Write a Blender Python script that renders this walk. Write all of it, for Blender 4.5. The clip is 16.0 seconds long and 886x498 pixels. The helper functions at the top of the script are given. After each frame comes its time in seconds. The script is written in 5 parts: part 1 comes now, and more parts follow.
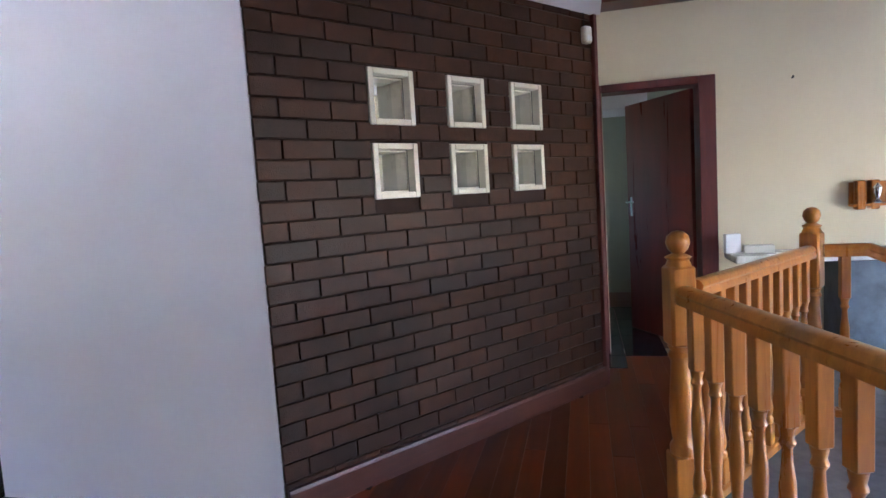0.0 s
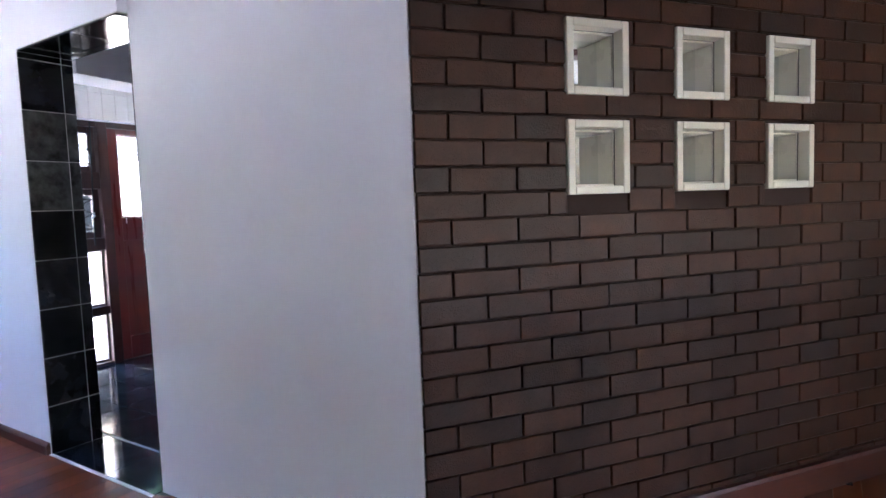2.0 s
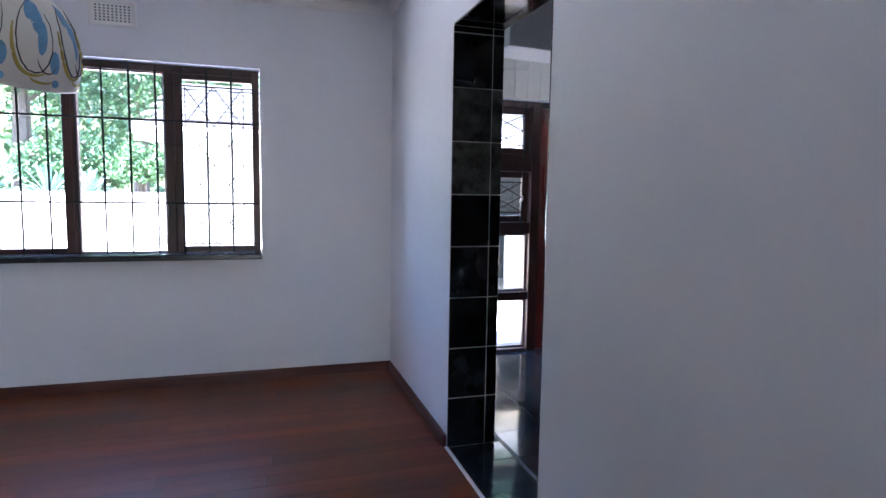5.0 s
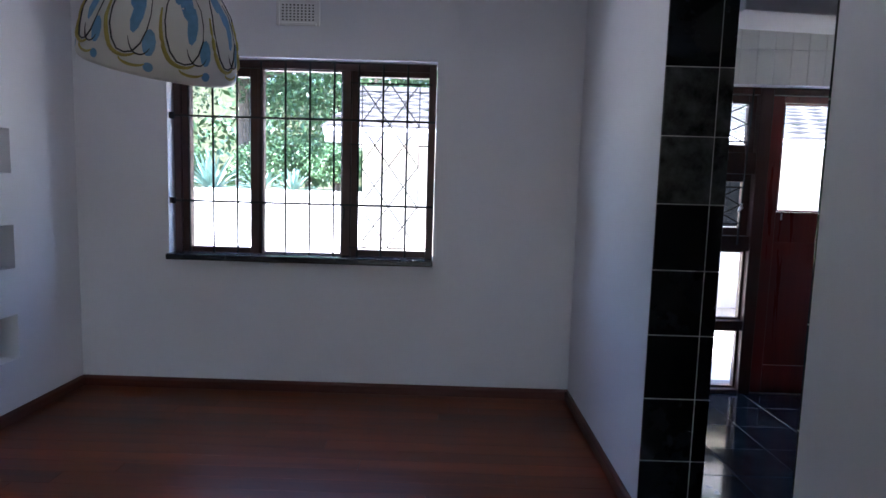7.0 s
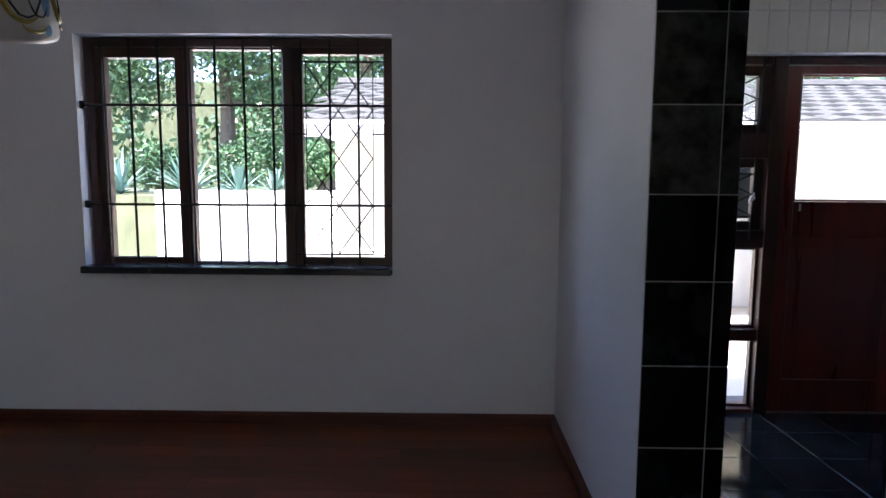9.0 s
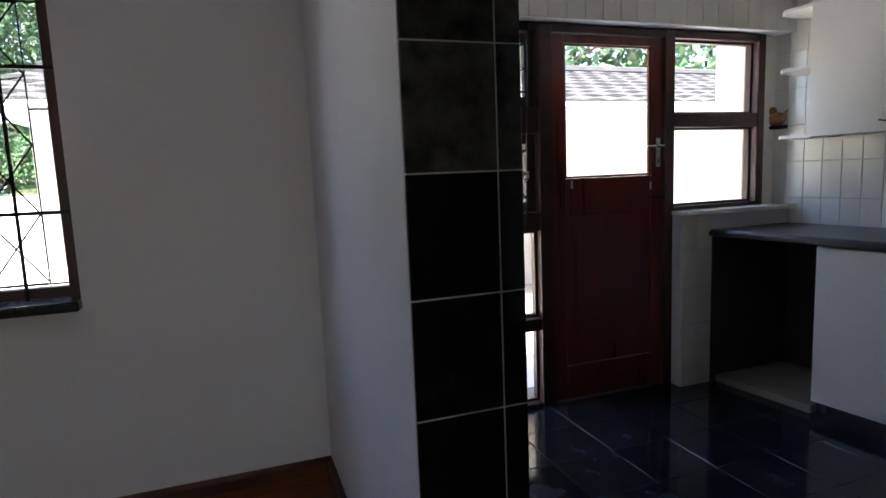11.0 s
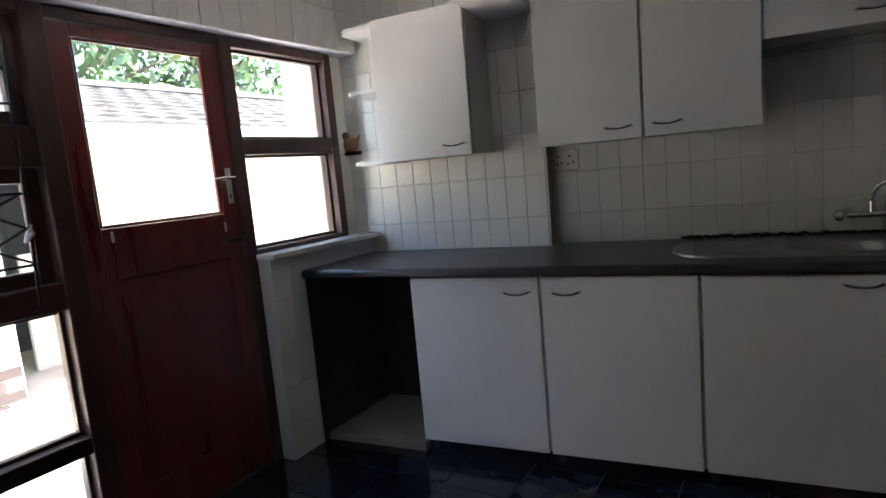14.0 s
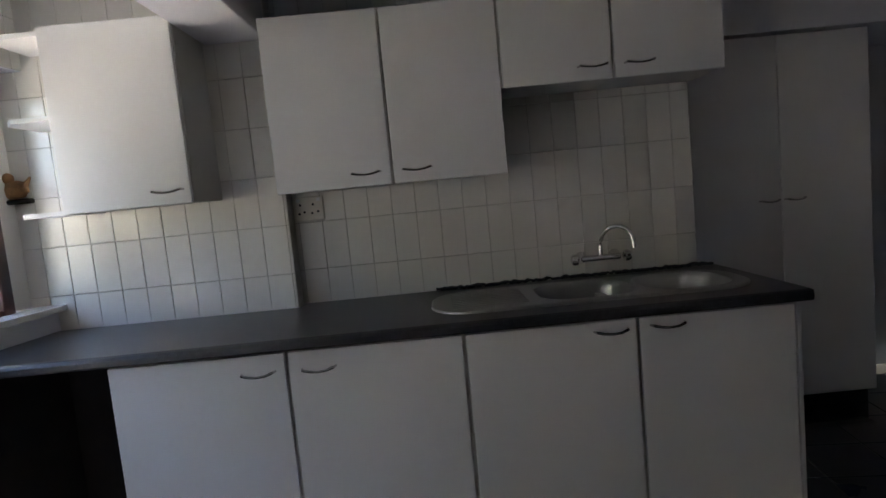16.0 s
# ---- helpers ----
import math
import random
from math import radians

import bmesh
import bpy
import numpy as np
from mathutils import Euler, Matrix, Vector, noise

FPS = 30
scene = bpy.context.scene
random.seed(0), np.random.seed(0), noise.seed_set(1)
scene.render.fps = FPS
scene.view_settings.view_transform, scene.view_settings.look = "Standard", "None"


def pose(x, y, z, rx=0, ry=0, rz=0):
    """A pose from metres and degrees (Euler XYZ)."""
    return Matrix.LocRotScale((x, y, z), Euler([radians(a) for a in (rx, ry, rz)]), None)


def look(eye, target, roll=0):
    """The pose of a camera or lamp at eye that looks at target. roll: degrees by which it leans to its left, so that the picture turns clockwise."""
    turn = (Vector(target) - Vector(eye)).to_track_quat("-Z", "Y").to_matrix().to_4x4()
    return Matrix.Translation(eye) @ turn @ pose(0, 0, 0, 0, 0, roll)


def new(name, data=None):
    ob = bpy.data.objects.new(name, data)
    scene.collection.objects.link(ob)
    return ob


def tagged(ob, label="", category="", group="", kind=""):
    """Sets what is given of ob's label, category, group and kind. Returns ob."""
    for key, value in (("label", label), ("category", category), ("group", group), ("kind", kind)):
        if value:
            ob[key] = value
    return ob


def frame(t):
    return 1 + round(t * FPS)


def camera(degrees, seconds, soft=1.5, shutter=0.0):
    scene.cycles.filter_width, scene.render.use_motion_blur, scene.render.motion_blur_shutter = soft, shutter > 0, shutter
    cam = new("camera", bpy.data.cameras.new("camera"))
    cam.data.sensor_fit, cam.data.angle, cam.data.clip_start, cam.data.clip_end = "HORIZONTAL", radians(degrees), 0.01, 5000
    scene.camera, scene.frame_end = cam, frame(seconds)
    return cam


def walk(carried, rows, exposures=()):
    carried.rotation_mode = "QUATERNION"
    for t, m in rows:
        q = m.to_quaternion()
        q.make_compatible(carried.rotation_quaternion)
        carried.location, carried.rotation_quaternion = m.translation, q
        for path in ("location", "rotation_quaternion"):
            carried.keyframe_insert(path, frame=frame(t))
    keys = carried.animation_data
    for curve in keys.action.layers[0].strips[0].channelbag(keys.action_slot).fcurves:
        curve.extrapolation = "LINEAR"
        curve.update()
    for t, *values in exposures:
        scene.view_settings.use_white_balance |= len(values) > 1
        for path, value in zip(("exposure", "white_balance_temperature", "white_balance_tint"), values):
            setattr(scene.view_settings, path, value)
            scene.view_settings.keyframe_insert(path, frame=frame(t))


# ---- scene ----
cam = camera(74.3, 16.0)
PATH = [
    (0, (1.516, 0.207, 1.251), (1.042, 2.141, 1.07), -3.6),
    (0.5, (1.465, 0.378, 1.253), (0.949, 2.301, 1.068), -3.4),
    (1, (1.426, 0.555, 1.263), (0.792, 2.443, 1.079), -3.2),
    (1.5, (1.382, 0.684, 1.248), (0.542, 2.492, 1.086), -2.7),
    (2, (1.314, 0.789, 1.237), (0.244, 2.472, 1.083), -2.0),
    (2.5, (1.166, 0.902, 1.264), (-0.091, 2.448, 1.092), -1.6),
    (3, (1.033, 0.983, 1.27), (-0.386, 2.381, 1.094), -1.2),
    (3.5, (0.926, 1.04, 1.266), (-0.628, 2.285, 1.087), -0.7),
    (4, (0.84, 1.152, 1.273), (-0.867, 2.18, 1.097), 0.0),
    (4.5, (0.745, 1.248, 1.274), (-1.076, 2.054, 1.094), 0.6),
    (5, (0.667, 1.304, 1.278), (-1.234, 1.895, 1.087), 0.9),
    (7.5, (0.062, 1.444, 1.308), (-1.925, 1.366, 1.091), 1.4),
    (8, (-0.064, 1.518, 1.31), (-2.049, 1.41, 1.086), 1.0),
    (8.2, (-0.103, 1.539, 1.295), (-2.088, 1.426, 1.079), 1.0),
    (10.3, (-0.781, 1.758, 1.287), (-2.73, 2.139, 1.05), -1.7),
    (10.5, (-0.834, 1.791, 1.277), (-2.764, 2.254, 1.036), -1.9),
    (11, (-0.926, 1.86, 1.269), (-2.795, 2.525, 1.015), -2.3),
    (11.5, (-1.06, 1.942, 1.287), (-2.847, 2.799, 1.022), -3.0),
    (12, (-1.185, 2.001, 1.293), (-2.869, 3.048, 1.029), -3.7),
    (12.5, (-1.241, 2.063, 1.295), (-2.795, 3.291, 1.023), -4.1),
    (13, (-1.321, 2.181, 1.307), (-2.724, 3.578, 1.03), -4.7),
    (13.5, (-1.376, 2.283, 1.318), (-2.616, 3.828, 1.043), -5.0),
    (14, (-1.421, 2.34, 1.314), (-2.466, 4.025, 1.055), -5.2),
    (14.5, (-1.491, 2.453, 1.345), (-2.378, 4.228, 1.093), -5.4),
    (15, (-1.552, 2.556, 1.347), (-2.26, 4.414, 1.137), -5.5),
    (15.5, (-1.553, 2.605, 1.345), (-2.038, 4.536, 1.151), -5.5),
    (16, (-1.554, 2.699, 1.337), (-1.789, 4.675, 1.144), -5.5),
]
SKY = 0.15
EXPOSURE = [(0.0, 5.5, 5550, 22), (1.5, 5.45, 5550, 22), (3.0, 5.0, 5550, 20), (5.0, 4.4, 5450, 18), (8.0, 3.12, 5700, 17), (10.3, 2.9, 6350, 15), (11.5, 3.35, 6550, 15), (13.0, 3.75, 6700, 14), (14.0, 3.6, 6700, 14), (15.0, 3.45, 6750, 14), (16.0, 3.8, 6650, 14)]
walk(cam, [(t, look(eye, target, roll)) for t, eye, target, roll in PATH], EXPOSURE)

# ---- world, sun, lights, exposure ----
world = bpy.data.worlds.new("sky")
scene.world = world
world.use_nodes = True
wn = world.node_tree
sky = wn.nodes.new("ShaderNodeTexSky")
sky.sky_type, sky.sun_disc = "NISHITA", False
sky.sun_elevation, sky.sun_rotation = radians(65.7), radians(123.7)
wn.links.new(sky.outputs[0], wn.nodes["Background"].inputs[0])
wn.nodes["Background"].inputs[1].default_value = SKY

sun = new("sun", bpy.data.lights.new("sun", "SUN"))
sun.data.energy, sun.data.angle, sun.data.color = 5.0, radians(0.5), (1.0, 0.95, 0.88)
sun.matrix_world = look((0, 0, 20), (-6.0, 4.0, 20 - 16.0))



# ---- materials ----
def node(nt, kind, **inputs):
    n = nt.nodes.new(kind)
    for k, v in inputs.items():
        n.inputs[k].default_value = v
    return n


def ramp(nt, source, stops):
    r = nt.nodes.new("ShaderNodeValToRGB")
    while len(r.color_ramp.elements) < len(stops):
        r.color_ramp.elements.new(0.5)
    for e, (p, c) in zip(r.color_ramp.elements, stops):
        e.position, e.color = p, (*c, 1)
    nt.links.new(source, r.inputs[0])
    return r.outputs[0]


def shade(c, k):
    return tuple(min(1.0, v * k) for v in c)


def material(name, color, rough=0.5, metal=0.0, vary=0.08, scale=4.0, bump=0.0, bump_scale=80.0, stretch=(1, 1, 1), piece=0.0, rough_vary=0.1, coat=0.0, detail=4.0):
    """A painted, stone, plaster or metal surface: stains at one scale, grain and relief at another; pieces differ one by one."""
    m = bpy.data.materials.new(name)
    m.use_nodes = True
    nt = m.node_tree
    b = nt.nodes["Principled BSDF"]
    b.inputs["Metallic"].default_value = metal
    if coat:
        b.inputs["Coat Weight"].default_value, b.inputs["Coat Roughness"].default_value = coat, 0.12
    tc = nt.nodes.new("ShaderNodeTexCoord")
    mp = node(nt, "ShaderNodeMapping", Scale=stretch)
    nt.links.new(tc.outputs["Object"], mp.inputs[0])
    info = nt.nodes.new("ShaderNodeObjectInfo")
    shift = nt.nodes.new("ShaderNodeVectorMath")
    shift.operation = "MULTIPLY_ADD"
    shift.inputs[1].default_value = (1, 1, 1)
    nt.links.new(mp.outputs[0], shift.inputs[0])
    if piece:
        nt.links.new(info.outputs["Random"], shift.inputs[2])
    big = node(nt, "ShaderNodeTexNoise", Scale=scale, Detail=detail, Roughness=0.6)
    fine = node(nt, "ShaderNodeTexNoise", Scale=bump_scale, Detail=3.0)
    nt.links.new(shift.outputs[0], big.inputs["Vector"])
    nt.links.new(shift.outputs[0], fine.inputs["Vector"])
    col = ramp(nt, big.outputs["Fac"], [(0.3, shade(color, 1 - vary)), (0.7, shade(color, 1 + vary))])
    if piece:
        hsv = nt.nodes.new("ShaderNodeHueSaturation")
        spread = node(nt, "ShaderNodeMapRange")
        spread.inputs["To Min"].default_value, spread.inputs["To Max"].default_value = 1 - piece, 1 + piece
        nt.links.new(info.outputs["Random"], spread.inputs["Value"])
        nt.links.new(spread.outputs[0], hsv.inputs["Value"])
        nt.links.new(col, hsv.inputs["Color"])
        col = hsv.outputs[0]
    nt.links.new(col, b.inputs["Base Color"])
    rr = node(nt, "ShaderNodeMapRange")
    rr.inputs["To Min"].default_value, rr.inputs["To Max"].default_value = max(0.02, rough - rough_vary), min(1, rough + rough_vary)
    nt.links.new(big.outputs["Fac"], rr.inputs["Value"])
    nt.links.new(rr.outputs[0], b.inputs["Roughness"])
    if bump:
        bp = node(nt, "ShaderNodeBump", Strength=bump, Distance=0.004)
        nt.links.new(fine.outputs["Fac"], bp.inputs["Height"])
        nt.links.new(bp.outputs[0], b.inputs["Normal"])
    return m


def wood(name, dark, light, rough=0.3, grain=(14, 1.2, 14), piece=0.25, coat=0.0):
    m = bpy.data.materials.new(name)
    m.use_nodes = True
    nt = m.node_tree
    b = nt.nodes["Principled BSDF"]
    b.inputs["Coat Weight"].default_value, b.inputs["Coat Roughness"].default_value = coat, 0.2
    tc, info = nt.nodes.new("ShaderNodeTexCoord"), nt.nodes.new("ShaderNodeObjectInfo")
    mp = node(nt, "ShaderNodeMapping", Scale=grain)
    nt.links.new(tc.outputs["Object"], mp.inputs[0])
    shift = nt.nodes.new("ShaderNodeVectorMath")
    shift.operation = "MULTIPLY_ADD"
    shift.inputs[0].default_value = (37, 91, 53)
    nt.links.new(info.outputs["Random"], shift.inputs[1])
    nt.links.new(mp.outputs[0], shift.inputs[2])
    g = node(nt, "ShaderNodeTexNoise", Scale=1.0, Detail=6.0, Roughness=0.65, Distortion=0.6)
    nt.links.new(shift.outputs[0], g.inputs["Vector"])
    f2 = node(nt, "ShaderNodeTexNoise", Scale=6.0, Detail=3.0)
    nt.links.new(shift.outputs[0], f2.inputs["Vector"])
    col = ramp(nt, g.outputs["Fac"], [(0.28, dark), (0.72, light)])
    hsv = nt.nodes.new("ShaderNodeHueSaturation")
    spread = node(nt, "ShaderNodeMapRange")
    spread.inputs["To Min"].default_value, spread.inputs["To Max"].default_value = 1 - piece, 1 + piece
    nt.links.new(info.outputs["Random"], spread.inputs["Value"])
    nt.links.new(spread.outputs[0], hsv.inputs["Value"])
    nt.links.new(col, hsv.inputs["Color"])
    nt.links.new(hsv.outputs[0], b.inputs["Base Color"])
    rr = node(nt, "ShaderNodeMapRange")
    rr.inputs["To Min"].default_value, rr.inputs["To Max"].default_value = max(0.05, rough - 0.08), rough + 0.12
    nt.links.new(g.outputs["Fac"], rr.inputs["Value"])
    nt.links.new(rr.outputs[0], b.inputs["Roughness"])
    bp = node(nt, "ShaderNodeBump", Strength=0.05, Distance=0.002)
    nt.links.new(f2.outputs["Fac"], bp.inputs["Height"])
    nt.links.new(bp.outputs[0], b.inputs["Normal"])
    return m


def glass(name, tint=(1, 1, 1), gloss=0.05):
    """Thin flat pane: clear, with a faint mirror image."""
    m = bpy.data.materials.new(name)
    m.use_nodes = True
    nt = m.node_tree
    nt.nodes.remove(nt.nodes["Principled BSDF"])
    clear_, shine = nt.nodes.new("ShaderNodeBsdfTransparent"), nt.nodes.new("ShaderNodeBsdfGlossy")
    clear_.inputs["Color"].default_value = (*tint, 1)
    shine.inputs["Roughness"].default_value = 0.01
    mix = node(nt, "ShaderNodeMixShader", Fac=gloss)
    nt.links.new(clear_.outputs[0], mix.inputs[1])
    nt.links.new(shine.outputs[0], mix.inputs[2])
    nt.links.new(mix.outputs[0], nt.nodes["Material Output"].inputs[0])
    return m


def rippled_glass(name, tint, rough, ripple):
    """Cast pane whose waves bend what lies behind it."""
    m = bpy.data.materials.new(name)
    m.use_nodes = True
    nt = m.node_tree
    b = nt.nodes["Principled BSDF"]
    b.inputs["Base Color"].default_value = (*tint, 1)
    b.inputs["Transmission Weight"].default_value = 1.0
    b.inputs["Roughness"].default_value, b.inputs["IOR"].default_value = rough, 1.45
    tc = nt.nodes.new("ShaderNodeTexCoord")
    mp = node(nt, "ShaderNodeMapping", Scale=(1, 1, 3.0))
    nt.links.new(tc.outputs["Object"], mp.inputs[0])
    n = node(nt, "ShaderNodeTexNoise", Scale=9.0, Detail=2.0, Distortion=1.5)
    nt.links.new(mp.outputs[0], n.inputs["Vector"])
    bp = node(nt, "ShaderNodeBump", Strength=ripple, Distance=0.02)
    nt.links.new(n.outputs["Fac"], bp.inputs["Height"])
    nt.links.new(bp.outputs[0], b.inputs["Normal"])
    return m


def leafy(name, a, c):
    m = bpy.data.materials.new(name)
    m.use_nodes = True
    nt = m.node_tree
    b = nt.nodes["Principled BSDF"]
    geo = nt.nodes.new("ShaderNodeNewGeometry")
    nt.links.new(ramp(nt, geo.outputs["Random Per Island"], [(0.0, a), (1.0, c)]), b.inputs["Base Color"])
    b.inputs["Roughness"].default_value = 0.45
    b.inputs["Subsurface Weight"].default_value = 0.0
    return m


PLASTER = material("white_plaster", (0.76, 0.77, 0.82), 0.75, vary=0.025, scale=1.3, bump=0.12, bump_scale=45)
CREAM = material("cream_plaster", (0.66, 0.60, 0.44), 0.7, vary=0.04, scale=1.5, bump=0.15, bump_scale=50)
CEILING = material("ceiling_white", (0.80, 0.80, 0.80), 0.8, vary=0.03, scale=1.0, bump=0.05)
GLOSS_CEILING = material("gloss_ceiling_board", (0.78, 0.78, 0.77), 0.16, vary=0.03, scale=2.0, bump=0.05, bump_scale=8, rough_vary=0.05)
BRICK = material("dark_brown_brick", (0.040, 0.0136, 0.0054), 0.40, vary=0.38, scale=9.0, bump=0.5, bump_scale=160, piece=0.38, rough_vary=0.14)
BRICK.node_tree.nodes["Principled BSDF"].inputs["Specular IOR Level"].default_value = 0.22
MORTAR = material("dark_mortar", (0.030, 0.014, 0.009), 0.9, vary=0.2, scale=30, bump=0.5, bump_scale=200)
FLOORWOOD = wood("polished_plank", (0.082, 0.0155, 0.0038), (0.210, 0.046, 0.0105), 0.30, (9, 0.6, 9), 0.26)
FLOORWOOD.node_tree.nodes["Principled BSDF"].inputs["Specular IOR Level"].default_value = 0.36
SKIRT = wood("skirting_wood", (0.060, 0.0125, 0.0055), (0.105, 0.027, 0.0115), 0.36, (3, 3, 30), 0.05)
FRAMEWOOD = wood("dark_red_frame_wood", (0.068, 0.012, 0.010), (0.13, 0.025, 0.020), 0.35, (18, 18, 2), 0.1, coat=0.2)
WINDOWWOOD = wood("dark_window_wood", (0.030, 0.009, 0.007), (0.062, 0.020, 0.014), 0.4, (18, 18, 2), 0.1)
DOORRED = wood("varnished_red_door", (0.088, 0.0095, 0.0078), (0.178, 0.0210, 0.0160), 0.28, (9, 9, 0.8), 0.05, coat=0.3)
PINE = wood("varnished_pine", (0.29, 0.088, 0.009), (0.50, 0.190, 0.022), 0.28, (26, 26, 2.2), 0.10, coat=0.35)
BLACKTILE = material("glazed_black_tile", (0.010, 0.011, 0.014), 0.10, vary=0.7, scale=7, piece=0.2, rough_vary=0.05, bump=0.03, bump_scale=6)
FLOORTILE = material("blue_black_floor_tile", (0.017, 0.022, 0.032), 0.10, vary=0.8, scale=9, piece=0.25, rough_vary=0.04, bump=0.04, bump_scale=10)
VEINTILE = material("veined_black_tile", (0.062, 0.066, 0.064), 0.12, vary=0.97, scale=11, piece=0.2, rough_vary=0.05, detail=8.0)
WHITETILE = material("glazed_white_tile", (0.74, 0.73, 0.69), 0.16, vary=0.03, scale=5, piece=0.025, rough_vary=0.05, bump=0.02, bump_scale=9)
GROUT = material("pale_grout", (0.52, 0.51, 0.48), 0.85, vary=0.2, scale=14)
LIGHTGROUT = material("grey_grout", (0.50, 0.49, 0.46), 0.85, vary=0.2, scale=14)
DARKGROUT = material("floor_grout", (0.13, 0.13, 0.13), 0.8, vary=0.25, scale=14)
MELAMINE = material("white_melamine", (0.76, 0.77, 0.78), 0.33, vary=0.02, scale=2, bump=0.03, bump_scale=120)
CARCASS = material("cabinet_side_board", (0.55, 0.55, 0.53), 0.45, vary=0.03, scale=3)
WORKTOP = material("charcoal_laminate", (0.040, 0.042, 0.048), 0.32, vary=0.25, scale=60, bump=0.15, bump_scale=260)
STEEL = material("brushed_steel", (0.38, 0.38, 0.38), 0.38, 1.0, vary=0.05, scale=20, stretch=(1, 12, 12))
CHROME = material("chrome", (0.75, 0.75, 0.76), 0.08, 1.0, vary=0.03)
PEWTER = material("pewter_handle", (0.48, 0.48, 0.48), 0.22, 1.0, vary=0.08, scale=40)
DARKIRON = material("black_iron", (0.012, 0.012, 0.013), 0.5, 0.2, vary=0.2, scale=40)
SILL = material("dark_painted_sill", (0.018, 0.018, 0.022), 0.25, vary=0.2, scale=12)
IVORY = material("ivory_gloss_paint", (0.80, 0.77, 0.65), 0.3, vary=0.04, scale=5)
MIRROR = material("mirror", (0.86, 0.88, 0.87), 0.015, 1.0, vary=0.01, rough_vary=0.0)
PANE = glass("window_pane")
RIPPLED = rippled_glass("rippled_pane", (0.94, 0.97, 0.97), 0.02, 0.35)
PLASTIC = material("white_plastic", (0.70, 0.68, 0.62), 0.35, vary=0.03)
SHADE_CLOTH = material("white_shade_glass", (0.78, 0.77, 0.74), 0.35, vary=0.03, scale=8)
SKYBLUE = material("pattern_blue", (0.16, 0.36, 0.62), 0.4, vary=0.15, scale=30)
OCHRE = material("pattern_ochre", (0.48, 0.40, 0.10), 0.4, vary=0.2, scale=30)
INK = material("pattern_black", (0.02, 0.02, 0.025), 0.4, vary=0.1)
SHUTTER = material("grey_green_room_paint", (0.30, 0.32, 0.25), 0.7, vary=0.05, scale=2)
STONE = material("blue_grey_slate", (0.070, 0.095, 0.12), 0.55, vary=0.5, scale=6, bump=0.4, bump_scale=30)
MARBLE = material("veined_marble", (0.62, 0.62, 0.60), 0.25, vary=0.2, scale=9)
LOWTILE = material("pale_grey_floor_tile", (0.42, 0.44, 0.45), 0.3, vary=0.1, scale=5, piece=0.06)
LILAC = material("lilac_white_paint", (0.60, 0.57, 0.62), 0.6, vary=0.04, scale=3)
GARDENWALL = material("sunlit_white_wall", (0.82, 0.81, 0.78), 0.8, vary=0.04, scale=2, bump=0.2, bump_scale=40)
OUTCREAM = material("cream_outer_wall", (0.76, 0.70, 0.55), 0.8, vary=0.04, scale=1.5, bump=0.2, bump_scale=40)
PAVING = material("pale_concrete_paving", (0.60, 0.57, 0.52), 0.85, vary=0.15, scale=1.5, bump=0.4, bump_scale=40)
ROOFTILE = material("grey_roof_tile", (0.048, 0.046, 0.045), 0.8, vary=0.3, scale=5, bump=0.3, bump_scale=30)
FASCIA = material("white_fascia", (0.80, 0.80, 0.80), 0.5, vary=0.03)
LEAF = leafy("tree_leaves", (0.022, 0.062, 0.026), (0.080, 0.155, 0.060))
SHRUB = leafy("shrub_leaves", (0.028, 0.080, 0.030), (0.105, 0.19, 0.075))
AGAVE = material("agave_leaf", (0.17, 0.27, 0.24), 0.45, vary=0.15, scale=6)
BARK = material("bark", (0.11, 0.085, 0.065), 0.9, vary=0.3, scale=10, bump=0.6, bump_scale=25)
SOIL = material("leafy_soil", (0.09, 0.10, 0.05), 0.95, vary=0.4, scale=3, bump=0.5, bump_scale=20)
OUTBRICK = material("outer_brown_brick", (0.040, 0.031, 0.031), 0.8, vary=0.3, scale=9, bump=0.4, bump_scale=90, piece=0.25)
CLAY = material("brown_clay", (0.30, 0.15, 0.06), 0.5, vary=0.4, scale=25, bump=0.3, bump_scale=60)
DARKGATE = material("grey_blue_gate", (0.10, 0.12, 0.15), 0.5, vary=0.15, scale=6)
CARD = material("white_card", (0.74, 0.76, 0.78), 0.6, vary=0.03)
# brown board, darkened to hold the shade inside the appliance gap
GAPSHADE = material("gap_shade_brown", (0.05, 0.035, 0.028), 0.8, vary=0.3, scale=6)
RIBBON = material("red_cloth", (0.45, 0.02, 0.03), 0.7, vary=0.1)
RUBBLE = material("pale_plinth_screed", (0.30, 0.27, 0.24), 0.85, vary=0.15, scale=4, bump=0.3, bump_scale=40)


# ---- mesh helpers ----
def box(bm, x0, x1, y0, y1, z0, z1, bevel=0.0, seg=1):
    n = len(bm.verts)
    vs = [bm.verts.new((x, y, z)) for x in (x0, x1) for y in (y0, y1) for z in (z0, z1)]
    fs = [bm.faces.new([vs[i] for i in q]) for q in ((0, 1, 3, 2), (4, 6, 7, 5), (0, 4, 5, 1), (2, 3, 7, 6), (0, 2, 6, 4), (1, 5, 7, 3))]
    if bevel:
        edges = list({e for f in fs for e in f.edges})
        bmesh.ops.bevel(bm, geom=edges, offset=bevel, segments=seg, affect="EDGES", profile=0.5)
    return bm


